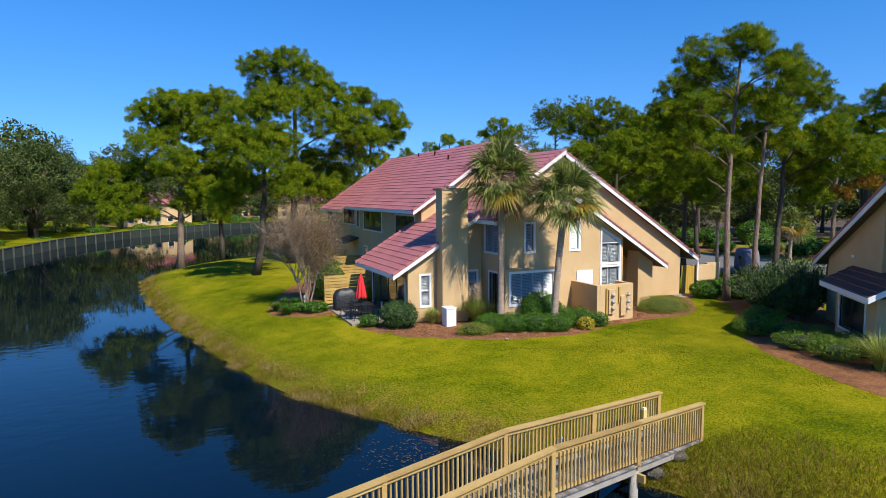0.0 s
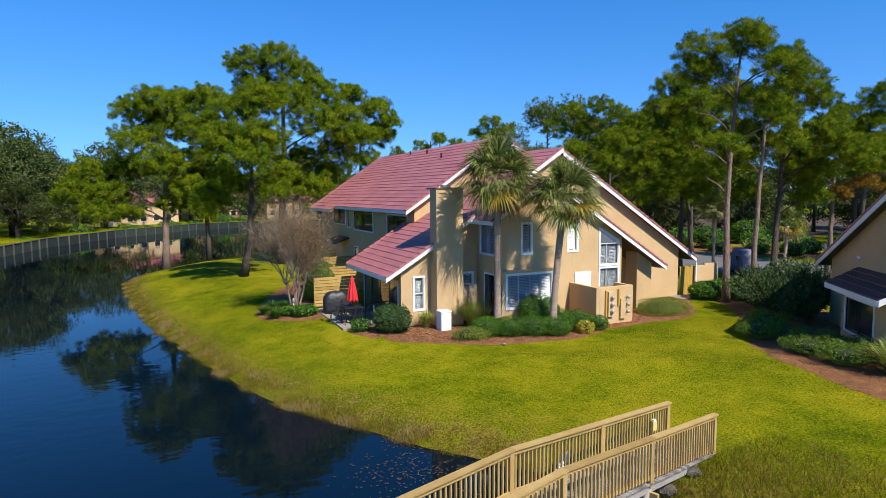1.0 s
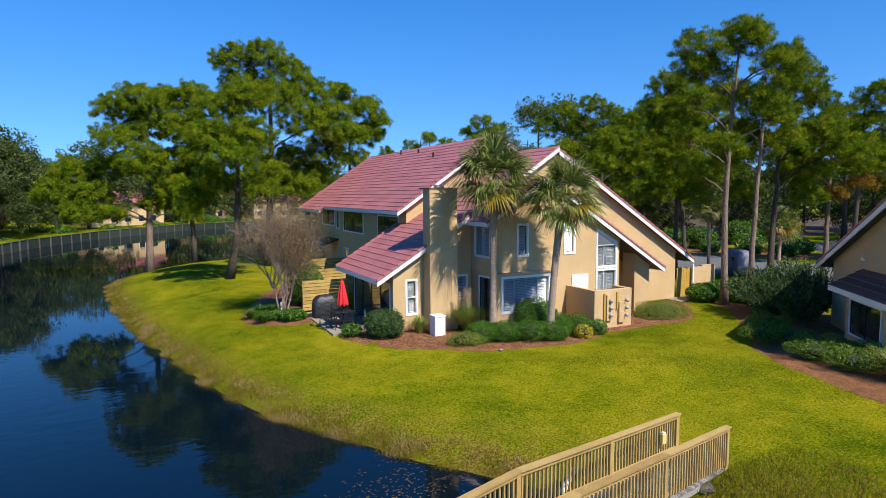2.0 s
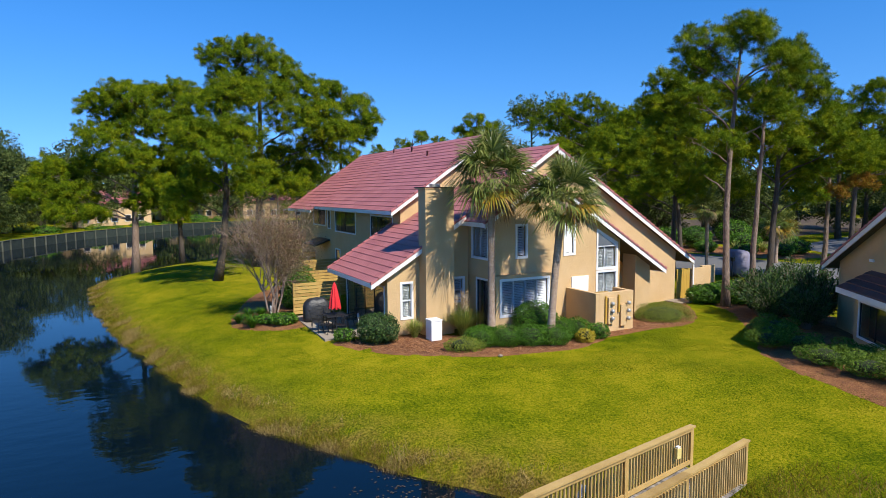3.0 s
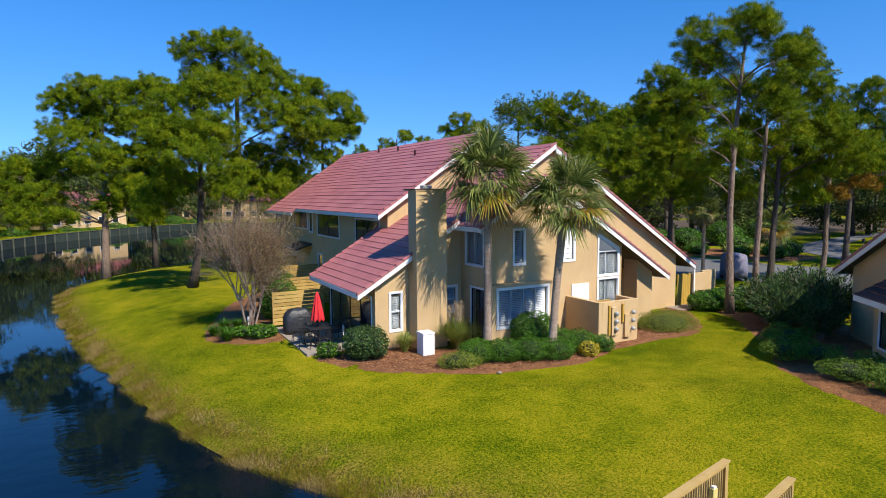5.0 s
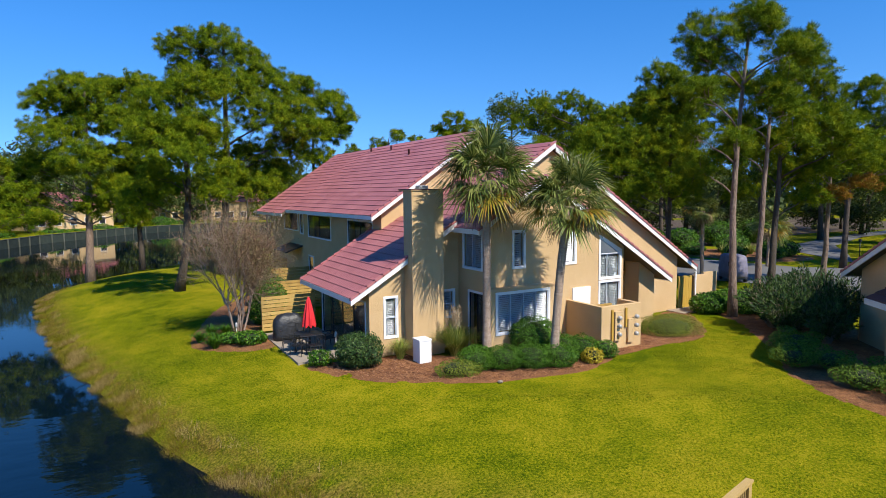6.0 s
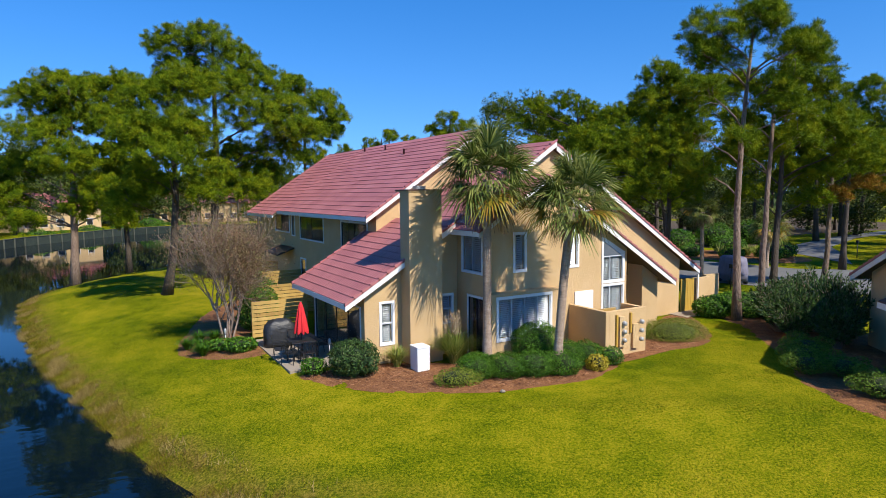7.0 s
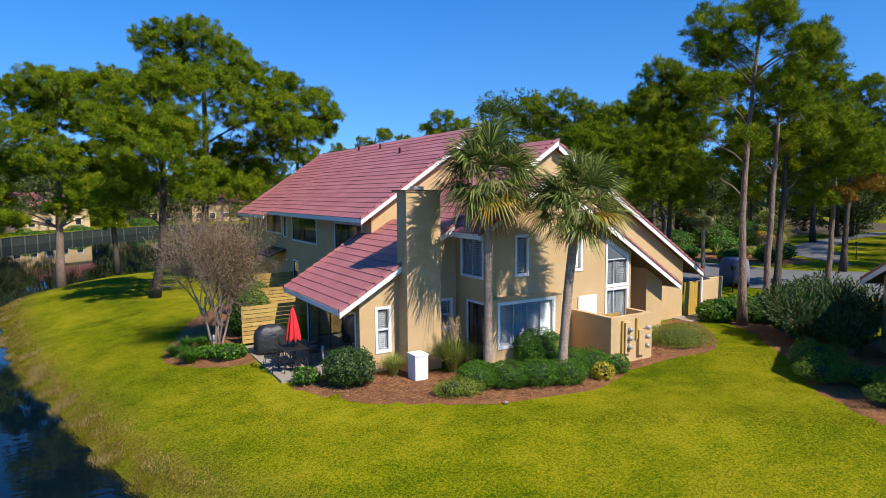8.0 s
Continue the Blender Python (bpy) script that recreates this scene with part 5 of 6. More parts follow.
for i, (x, y, r, h) in enumerate(OLE):
    oleander(x, y, r, h, 170 + i)
for i, (x, y, r) in enumerate(((23.9, -12.0, 0.6), (25.0, -11.2, 0.6), (26.4, -10.6, 0.7), (24.6, -12.9, 0.55), (23.4, -14.6, 0.75), (24.5, -15.1, 0.8), (23.2, -16.2, 0.7), (24.5, -16.5, 0.7))):
    leafy("juniper", "spreading layered green juniper", "shrub", (x, y, gz(x, y)), [(0, 0, 0.4, r * 1.1, r * 1.1, 0.36), (r * 0.8, -0.3, 0.55, r * 0.65, r * 0.55, 0.24), (-r * 0.8, 0.4, 0.5, r * 0.65, r * 0.55, 0.26), (0.1, r * 0.7, 0.72, r * 0.55, r * 0.55, 0.2), (-0.1, -r * 0.8, 0.45, r * 0.6, r * 0.6, 0.24)], JUNIPER_GREEN, 180 + i, 0.085, 330, "junipers by the neighbouring house", 0.35, 0.8)
grass_clump("grass_clump", "tall arching green grass clump", (23.6, -17.6, gz(23.6, -17.6)), 1.25, 1.6, 520, GRASS_BLADE, 190, 0.018, group="ornamental grasses")
grass_clump("grass_clump", "tall arching green grass clump", (24.0, -19.2, gz(24.0, -19.2)), 1.25, 1.6, 520, GRASS_BLADE, 191, 0.018, group="ornamental grasses")
for i, (x, y, r, h) in enumerate(((54.5, 16.5, 1.2, 1.3), (55.5, 12.5, 1.2, 1.2), (57.5, 10.0, 1.3, 1.4), (60.5, 10.5, 1.3, 1.6), (57.0, 20.0, 1.8, 2.6), (54.8, 22.0, 1.6, 2.4), (63.0, 13.0, 1.4, 1.6), (60, 16, 1.8, 2.0), (52.5, 25.0, 2.0, 3.0), (66, 22, 2.2, 3.0), (73, 22, 2.5, 3.0), (58, -9, 2.0, 2.4), (53, -12, 2.2, 2.6))):
    leafy("bush", "green shrub on the road island", "shrub", (x, y, gz(x, y)), [(0, 0, h * 0.5, r, r, h * 0.5), (r * 0.6, 0.3, h * 0.4, r * 0.7, r * 0.7, h * 0.4)], SHRUB, 200 + i, 0.22, 70, "shrubs along the road")
for i, (x, y) in enumerate(((56.2, 14.2), (57.6, 13.4), (58.8, 12.2), (56.0, 18.2), (59.6, 13.6), (61.2, 11.8))):
    grass_clump("grass_clump", "pale tufted grass on the road island", (x, y, 0.0), 1.0, 1.4, 120, GRASS_BLADE, 220 + i, 0.04, group="grasses along the road")


# ---- slatted screens ----
def screen(x0, x1, y, h, slats=9):
    ob = thing("screen_fence", "horizontal slatted yellow wooden privacy screen", "fence", "slatted screens between patios", at=(x0, y, 0))
    ln = x1 - x0
    for px in (0.04, ln / 2, ln - 0.04):
        part("post", box_bm(px - 0.045, px + 0.045, 0.0, 0.09, -0.3, h, bevel=0.006), FENCE_WOOD, ob)
    first = None
    step = (h - 0.08) / slats
    for i in range(slats):
        z = 0.1 + i * step
        if first is None:
            first = part("slat", box_bm(0, ln, -0.028, 0, 0, step * 0.84, bevel=0.004), FENCE_WOOD, ob)
            first.location.z = z
        else:
            o = new("slat", first.data)
            o.parent, o.location = ob, (random.uniform(-0.01, 0.01), random.uniform(-0.003, 0.003), z)
    return ob


screen(8.2, 10.8, 4.15, 1.75)
screen(9.9, 13.65, 9.0, 1.75)
screen(11.2, 13.65, 14.2, 1.85)
screen(11.0, 13.65, 19.6, 1.9)


# ---- patio things ----
def grill(x, y):
    ob = thing("covered_grill", "barbecue under a draped black cover", "grill", at=(x, y, 0.05))
    bm = bmesh.new()
    rings = []
    for z, w, d in ((0, 0.78, 0.42), (0.25, 0.80, 0.43), (0.7, 0.80, 0.42), (0.95, 0.74, 0.38), (1.14, 0.55, 0.30), (1.22, 0.3, 0.16)):
        rings.append([bm.verts.new((w * math.copysign(abs(math.cos(a)) ** 0.55, math.cos(a)), d * math.copysign(abs(math.sin(a)) ** 0.55, math.sin(a)), z + 0.02 * math.sin(a * 5))) for a in [k * math.pi / 14 for k in range(28)]])
    for a, b in zip(rings, rings[1:]):
        for k in range(28):
            bm.faces.new((a[k], a[(k + 1) % 28], b[(k + 1) % 28], b[k]))
    bm.faces.new(rings[-1])
    bm.faces.new(rings[0][::-1])
    part("cover", bm, COVER, ob, "wrinkled black vinyl cover", smooth=True)
    return ob


grill(8.95, 2.3).scale = (0.86, 0.9, 0.95)


def patio_table(x, y):
    ob = thing("patio_table", "square black metal patio table", "table", at=(x, y, 0.05))
    part("tabletop", box_bm(-0.52, 0.52, -0.52, 0.52, 0.69, 0.72, bevel=0.01), BLACK, ob)
    for sx in (-1, 1):
        for sy in (-1, 1):
            part("leg", beam_bm((sx * 0.46, sy * 0.46, 0), (sx * 0.44, sy * 0.44, 0.69), 0.035, 0.035), BLACK, ob)
    return ob


def patio_chair():
    ob = thing("patio_chair", "black metal patio armchair at the table", "chair", "chairs round the patio table")
    part("seat", box_bm(-0.25, 0.25, -0.24, 0.24, 0.40, 0.43, bevel=0.01), BLACK, ob)
    back = part("backrest", beam_bm((-0.24, 0.34, 0.92), (0.24, 0.34, 0.92), 0.03, 0.03), BLACK, ob)
    for k in range(7):
        u = -0.22 + 0.44 * k / 6
        part("slat", beam_bm((u, 0.24, 0.42), (u, 0.34, 0.92), 0.018, 0.012), BLACK, back)
    for sx in (-1, 1):
        part("leg", beam_bm((sx * 0.24, -0.26, 0), (sx * 0.23, -0.22, 0.63), 0.026, 0.026), BLACK, ob)
        part("leg", beam_bm((sx * 0.24, 0.30, 0), (sx * 0.23, 0.24, 0.44), 0.026, 0.026), BLACK, ob)
        part("armrest", beam_bm((sx * 0.24, -0.24, 0.64), (sx * 0.24, 0.29, 0.66), 0.04, 0.02), BLACK, ob)
    return ob


patio_table(9.15, -0.15)
chair = patio_chair()
chair.matrix_basis = pose(9.15, 0.75, 0.05, 0, 0, 0)
for x, y, a in ((8.5, -0.75, 140), (9.95, -0.1, -80), (9.1, -1.05, 175), (8.35, 0.05, 80)):
    copy_thing(chair, pose(x, y, 0.05, 0, 0, a))


def umbrella(x, y):
    ob = thing("patio_umbrella", "closed red canvas patio umbrella", "umbrella", at=(x, y, 0.05))
    v, f = [], []
    tube(v, f, [Vector((0, 0, 0.05)), Vector((0, 0, 2.3))], [0.02, 0.018], 8)
    mesh_from("pole", v, f, BLACK, ob, smooth=True)
    part("base", box_bm(-0.22, 0.22, -0.22, 0.22, 0.0, 0.06, bevel=0.02), BLACK, ob)
    bm = bmesh.new()
    rings = []
    for z, r in ((1.02, 0.25), (1.10, 0.26), (1.4, 0.21), (1.75, 0.15), (2.1, 0.08), (2.26, 0.02)):
        rings.append([bm.verts.new((r * (1 + 0.22 * math.cos(8 * a)) * math.cos(a), r * (1 + 0.22 * math.cos(8 * a)) * math.sin(a), z - 0.05 * math.cos(8 * a) * (z < 1.2))) for a in [k * math.pi / 20 for k in range(40)]])
    for a, b in zip(rings, rings[1:]):
        for k in range(40):
            bm.faces.new((a[k], a[(k + 1) % 40], b[(k + 1) % 40], b[k]))
    bm.faces.new(rings[-1])
    part("canopy", bm, RED_CLOTH, ob, "folded red canvas", smooth=True)
    return ob


umbrella(9.15, -0.15)
cb = thing("electrical_box", "white ground-mounted utility box", "utility box", at=(12.42, -4.1, 0.0))
part("body", box_bm(-0.26, 0.26, -0.29, 0.29, 0.0, 0.88, bevel=0.02), WHITE, cb)
part("lid", box_bm(-0.28, 0.28, -0.31, 0.31, 0.88, 0.95, bevel=0.02), WHITE, cb)

# ---- meter enclosure ----
enc = thing("meter_enclosure", "low stucco enclosure wall carrying electric meters", "enclosure wall", at=(19.37, -6.65, 0))
part("wall", box_bm(0, 0.2, 0, 2.35, -0.3, 1.86, bevel=0.015), STUCCO, enc)
part("wall", box_bm(0.2, 2.28, 0, 0.2, -0.3, 1.855, bevel=0.015), STUCCO, enc)
part("wall", box_bm(2.08, 2.28, 0.2, 1.2, -0.3, 1.85, bevel=0.015), STUCCO, enc)
part("gate", box_bm(0.75, 2.1, 1.5, 1.56, 0.0, 1.62, bevel=0.01), FENCE_WOOD, enc, "brown wooden gate behind the wall")
for px, z0, z1, w in ((0.52, 0.42, 1.70, 0.09), (1.30, 0.9, 1.72, 0.09)):
    part("post", box_bm(px, px + w, -0.08, 0.0, z0, z1, bevel=0.005), GATE_PAINT, enc, "tan wooden backing post")
for px, z0, z1, k in ((0.66, 0.40, 1.62, 3), (1.42, 0.25, 1.25, 3)):
    panel = part("meter_panel", box_bm(px, px + 0.34, -0.12, -0.002, z0, z1, bevel=0.01), STUCCO, enc, "tan painted meter cabinet")
    for i in range(k):
        z = (0.62 + 0.34 * i) if px < 1 else (0.55 + 0.36 * i)
        u = px + (0.2 if px < 1 else 0.42)
        v, f = [], []
        tube(v, f, [Vector((u, -0.12, z + 0.05)), Vector((u, -0.16, z + 0.05)), Vector((u, -0.24, z + 0.05)), Vector((u, -0.27, z + 0.05))], [0.09, 0.095, 0.085, 0.04], 16)
        mesh_from("meter", v, f, METER, enc, "round grey glass-fronted meter", smooth=True)

# ---- gate, downspout and garden wall ----
gate = thing("gate", "yellow-ochre vertical board gate", "gate", at=(29.55, -2.1, 0.06))
part("frame", box_bm(0, 1.08, 0.02, 0.06, 1.68, 1.78, bevel=0.01), GATE_PAINT, gate)
gb = None
for i in range(8):
    if gb is None:
        gb = part("board", box_bm(0.0, 0.128, -0.02, 0.02, 0.0, 1.75, bevel=0.005), GATE_PAINT, gate)
    else:
        o = new("board", gb.data)
        o.parent, o.location = gate, (0.135 * i, random.uniform(-0.004, 0.004), 0)
ds = thing("downspout", "white metal downspout at the roof corner", "downspout", at=(30.75, -2.25, 0))
dsb = bmesh.new()
beam(dsb, (0, 0, 0.15), (0, 0, 2.05), 0.09, 0.09)
beam(dsb, (0, 0, 0.18), (0.25, -0.12, 0.08), 0.08, 0.08)
part("pipe", dsb, WHITE, ds)
gw = thing("garden_wall", "stepped tan stucco garden wall by the gate", "wall", at=(30.85, -2.1, 0))
part("wall", box_bm(0, 1.15, 0, 0.2, -0.3, 1.80, bevel=0.015), STUCCO, gw)
part("wall", box_bm(1.15, 2.3, 0.25, 0.45, -0.3, 1.86, bevel=0.015), STUCCO, gw)

# ---- neighbouring house ----
nb = thing("neighbour_house", "tan stucco neighbouring house with brown tiled roofs", "house")
nb.matrix_basis = pose(27.3, -12.8, -0.05, 0, 0, 232.3)


def nb_z(x):
    return 3.1 + 0.505 * (x + 3.7)


NB_TOP = lambda x: min(nb_z(x), nb_z(8.6 - x)) - 0.16
wall_y(nb, 1.25, -3.2, 2.6, NB_TOP)
wall_y(nb, 1.9, 2.6, 6.2, NB_TOP, holes=[(3.2, 4.4, 4.0, 5.4)])
wall_x(nb, 6.0, 2.12, 11.0, 5.8)
wall_x(nb, 2.4, 1.47, 1.9, 6.1)
frame_parts(nb, "y", 1.9, 3.2, 4.4, 4.0, 5.4, -1)
wall_y(nb, 0.45, 0.3, 4.3, lambda x: 2.32, holes=[(0.75, 3.3, 0.55, 1.95)])
frame_parts(nb, "y", 0.45, 0.75, 3.3, 0.55, 1.95, -1, mullions=(0.5,))
wall_x(nb, 4.08, 0.67, 1.9, 2.32)
wall_x(nb, 0.3, 0.67, 1.25, 2.32)
wall_x(nb, -3.2, 1.47, 11.0, 3.1)
roof_slope(nb, "roof", -4.0, 4.3, nb_z, 0.85, 11.0, ROOF, (True, False), panels=True, seed=21)
roof_slope(nb, "roof", 6.5, 4.3, lambda x: nb_z(8.6 - x), 0.85, 11.0, ROOF, (True, False), panels=False)
low = bmesh.new()
prism(low, [(-0.05, 2.42), (1.3, 3.15), (1.3, 3.0), (-0.05, 2.28)], "x", -0.25, 4.75)
part("porch_roof", low, ROOF_DARK, nb, "dark tiled lean-to roof")
for i in range(4):
    y = -0.05 + 1.35 * i / 4
    z = 2.42 + 0.73 * i / 4
    part("roof_tile", prism_bm([(y, z), (y + 0.36, z + 0.19), (y + 0.36, z + 0.205), (y, z + 0.055)], "x", -0.25, 4.75), ROOF_DARK, nb)
part("fascia", box_bm(-0.25, 4.75, -0.09, -0.05, 2.2, 2.42), WHITE, nb, "white eave board")
part("fascia", prism_bm([(-0.05, 2.44), (1.3, 3.17), (1.3, 2.95), (-0.05, 2.2)], "x", 4.75, 4.79), WHITE, nb, "white rake board")
part("vent", box_bm(-0.4, -0.05, 1.2, 1.27, 3.5, 3.62, bevel=0.01), WHITE, nb, "small white wall vent")

# ---- covered cart, lamp post ----
cart = thing("covered_cart", "golf cart under a blue-grey cover", "golf cart")
cart.matrix_basis = pose(41.6, 3.0, 0.03, 0, 0, -32)
bm = bmesh.new()
rings = []
for z, w, d in ((0.25, 0.66, 1.15), (0.8, 0.68, 1.2), (1.5, 0.66, 1.05), (1.82, 0.62, 0.95), (1.92, 0.5, 0.8)):
    rings.append([bm.verts.new((w * math.copysign(abs(math.cos(a)) ** 0.4, math.cos(a)) + 0.02 * math.sin(7 * a), d * math.copysign(abs(math.sin(a)) ** 0.4, math.sin(a)), z)) for a in [k * math.pi / 14 for k in range(28)]])
for a, b in zip(rings, rings[1:]):
    for k in range(28):
        bm.faces.new((a[k], a[(k + 1) % 28], b[(k + 1) % 28], b[k]))
bm.faces.new(rings[-1])
bm.faces.new(rings[0][::-1])
part("cover", bm, CAR_COVER, cart, "draped blue-grey cover", smooth=True)
for sx in (-1, 1):
    for sy in (-1, 1):
        v, f = [], []
        tube(v, f, [Vector((sx * 0.46, sy * 0.8, 0.22)), Vector((sx * 0.62, sy * 0.8, 0.22))], [0.22, 0.22], 14)
        mesh_from("wheel", v, f, BLACK, cart, "black tyre", smooth=True)
for x, y in ((38.9, 1.3), (66.0, 6.5)):
    lp = thing("lamp_post", "short black post lamp", "lamp post", "post lamps", at=(x, y, 0))
    v, f = [], []
    tube(v, f, [Vector((0, 0, -0.1)), Vector((0, 0, 1.45))], [0.045, 0.035], 8)
    mesh_from("post", v, f, BLACK, lp, smooth=True)
    part("head", prism_bm([(-0.13, 1.72), (0.13, 1.72), (0.09, 1.45), (-0.09, 1.45)], "y", -0.1, 0.1), BLACK, lp)

# ---- footbridge ----
U, S = Vector((-0.95, -0.312, 0)), Vector((0.312, -0.95, 0))
ORIGIN = Vector((13.38, -17.2, 0))


def deck_z(s):
    return -0.62 + 0.103 * min(s, 6.9)


bridge = thing("footbridge", "yellow wooden footbridge with baluster railings", "footbridge")


def at_bridge(s, w, z):
    p = ORIGIN + U * s + S * w
    return Vector((p.x, p.y, z))


rail_me, plank_me = None, None
for w in (0.0, 1.32):
    stops = [0.0, 3.45, 6.9, 10.3, 13.7, 17.1, 20.5]
    for s in stops:
        part("post", beam_bm(at_bridge(s + 0.05, w, deck_z(s) - 0.1), at_bridge(s + 0.05, w, deck_z(s) + 1.03), 0.10, 0.10), RAIL_WOOD, bridge)
    for a, b in zip(stops, stops[1:]):
        for dz, wd, hh, nm in ((1.06, 0.16, 0.045, "cap_rail"), (0.985, 0.05, 0.10, "top_rail"), (0.12, 0.05, 0.10, "bottom_rail")):
            part(nm, beam_bm(at_bridge(a - (0.06 if a == 0 else 0), w, deck_z(a) + dz), at_bridge(b, w, deck_z(b) + dz), wd, hh), RAIL_WOOD, bridge)
        n = 25
        for i in range(1, n):
            s = a + (b - a) * i / n
            if rail_me is None:
                o = part("baluster", box_bm(-0.02, 0.02, -0.02, 0.02, 0.0, 0.87), RAIL_WOOD, bridge)
                rail_me = o.data
            else:
                o = new("baluster", rail_me)
                o.parent = bridge
            o.matrix_basis = Matrix.Translation(at_bridge(s, w + (0.045 if w else -0.045), deck_z(s) + 0.09)) @ Matrix.Rotation(math.radians(18.2), 4, "Z")
for w in (0.05, 1.27):
    for a, b in ((0, 6.9), (6.9, 20.5)):
        part("joist", beam_bm(at_bridge(a, w, deck_z(a) - 0.16), at_bridge(b, w, deck_z(b) - 0.16), 0.06, 0.22), DECK_WOOD, bridge, "weathered side beam")
i = 0
while i * 0.145 < 20.4:
    s = i * 0.145 + 0.07
    o = part("plank", box_bm(-0.066, 0.066, -0.72, 0.72, -0.035, 0.0), DECK_WOOD, bridge) if plank_me is None else new("plank", plank_me)
    plank_me = plank_me or o.data
    o.parent = bridge
    o.matrix_basis = Matrix.Translation(at_bridge(s, 0.66, deck_z(s) - 0.012 + random.uniform(-0.004, 0.004))) @ Matrix.Rotation(math.radians(18.2 + random.uniform(-0.3, 0.3)), 4, "Z") @ Matrix.Rotation(math.radians(5.9 if s < 6.9 else 0), 4, "Y")
    i += 1
for s in (0.9, 3.5, 7.0, 10.5, 14.0, 17.5):
    for w in (0.1, 1.22):
        v, f = [], []
        tube(v, f, [at_bridge(s, w, -3.0), at_bridge(s, w, deck_z(s) - 0.2)], [0.12, 0.11], 10)
        mesh_from("pile", v, f, DECK_WOOD, bridge, "round timber pile", smooth=True)
    part("cross_beam", beam_bm(at_bridge(s, -0.2, deck_z(s) - 0.34), at_bridge(s, 1.52, deck_z(s) - 0.34), 0.09, 0.2), RAIL_WOOD, bridge)
lampb = thing("rail_light", "pale yellow light box on the bridge rail", "lamp", at=at_bridge(1.0, 0.08, deck_z(1.0) + 0.45))
part("body", box_bm(-0.07, 0.07, -0.05, 0.05, 0.0, 0.26, bevel=0.01), LAMP_YELLOW, lampb)
part("cap", box_bm(-0.05, 0.05, -0.04, 0.04, 0.26, 0.31, bevel=0.01), WHITE, lampb)
pipe = thing("drain_pipe", "white plastic drain pipe end in the bank", "pipe", at=(9.6, -17.3, -0.62))
v, f = [], []
tube(v, f, [Vector((-0.35, -0.25, -0.05)), Vector((0.5, 0.4, 0.06))], [0.08, 0.08], 12)
mesh_from("pipe", v, f, WHITE, pipe, smooth=True)

# ---- far bank: bulkhead and houses ----
bulk = thing("bulkhead", "weathered grey timber bulkhead along the far bank", "bulkhead")
line = [(50, 62), (46, 96), (38, 114), (22, 119), (8, 112), (-6.5, 93), (-14.5, 76), (-18.5, 58), (-24, 45), (-34, 33), (-52, 12)]
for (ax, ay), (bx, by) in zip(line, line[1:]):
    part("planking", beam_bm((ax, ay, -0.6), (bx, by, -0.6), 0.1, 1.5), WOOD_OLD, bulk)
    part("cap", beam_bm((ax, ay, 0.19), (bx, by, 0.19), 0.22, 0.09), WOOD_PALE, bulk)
    n = max(1, int(math.hypot(bx - ax, by - ay) / 2.4))
    for i in range(n):
        x, y = ax + (bx - ax) * i / n, ay + (by - ay) * i / n
        d = Vector((-(by - ay), bx - ax, 0)).normalized() * 0.14
        part("pile", beam_bm((x + d.x, y + d.y, -2.0), (x + d.x, y + d.y, 0.28), 0.2, 0.2), WOOD_PALE, bulk)


# the lawn behind the bulkhead
bank_v, bank_f = [], []
for k, (x, y) in enumerate(line):
    x0, y0 = line[max(0, k - 1)]
    x1, y1 = line[min(len(line) - 1, k + 1)]
    o = Vector((y1 - y0, -(x1 - x0), 0)).normalized() * -9.0
    o = -o if (Vector((x, y, 0)) + o - Vector((-5, 20, 0))).length < (Vector((x, y, 0)) - Vector((-5, 20, 0))).length else o
    bank_v += [(x, y, 0.14), (x + o.x, y + o.y, 0.15)]
    if k:
        bank_f.append((2 * k - 2, 2 * k, 2 * k + 1, 2 * k - 1))
tagged(mesh_from("far_lawn", bank_v, bank_f, LAWN), "mown lawn behind the far bulkhead", "lawn", kind="structure")


for i, (x, y, r) in enumerate(((-12, 92, 1.7), (-5, 101, 2.0), (-1.5, 105, 1.6), (2.5, 110, 2.2), (7.5, 115.5, 1.8), (14, 120, 2.2), (19, 122.5, 1.6), (-17.5, 77, 1.6), (-22, 64, 1.7))):
    leafy("bush", "green shrub on the far bank", "shrub", (x, y, gz(x, y)), [(0, 0, r * 0.5, r, r, r * 0.6), (r * 0.7, 0.4, r * 0.4, r * 0.8, r * 0.7, r * 0.5)], SHRUB, 340 + i, 0.24, 60, "shrubs on the far bank")


def far_house(x, y, a, w, h):
    ob = thing("far_house", "distant tan house with a red roof", "house", "houses across the lake")
    ob.matrix_basis = pose(x, y, 0.08, 0, 0, a)
    part("wall", box_bm(-w / 2, w / 2, -4, 4, -0.3, h), STUCCO, ob)
    part("roof", prism_bm([(-4.6, h), (0, h + 2.6), (4.6, h)], "x", -w / 2 - 0.5, w / 2 + 0.5), ROOF, ob)
    for k in range(int(w / 3)):
        u = -w / 2 + 1.5 + 3 * k
        win = part("window", box_bm(u - 0.7, u + 0.7, -4.06, -4.0, 0.8, 2.2), WHITE, ob)
        part("pane", box_bm(u - 0.6, u + 0.6, -4.09, -4.06, 0.9, 2.1), BLACK, win, "dark pane")
    return ob


far_house(-4, 117, 35, 16, 4.6)
far_house(16, 140, 15, 18, 5.0)
far_house(36, 136, -10, 18, 4.6)
far_house(-40, 84, 50, 16, 4.4)

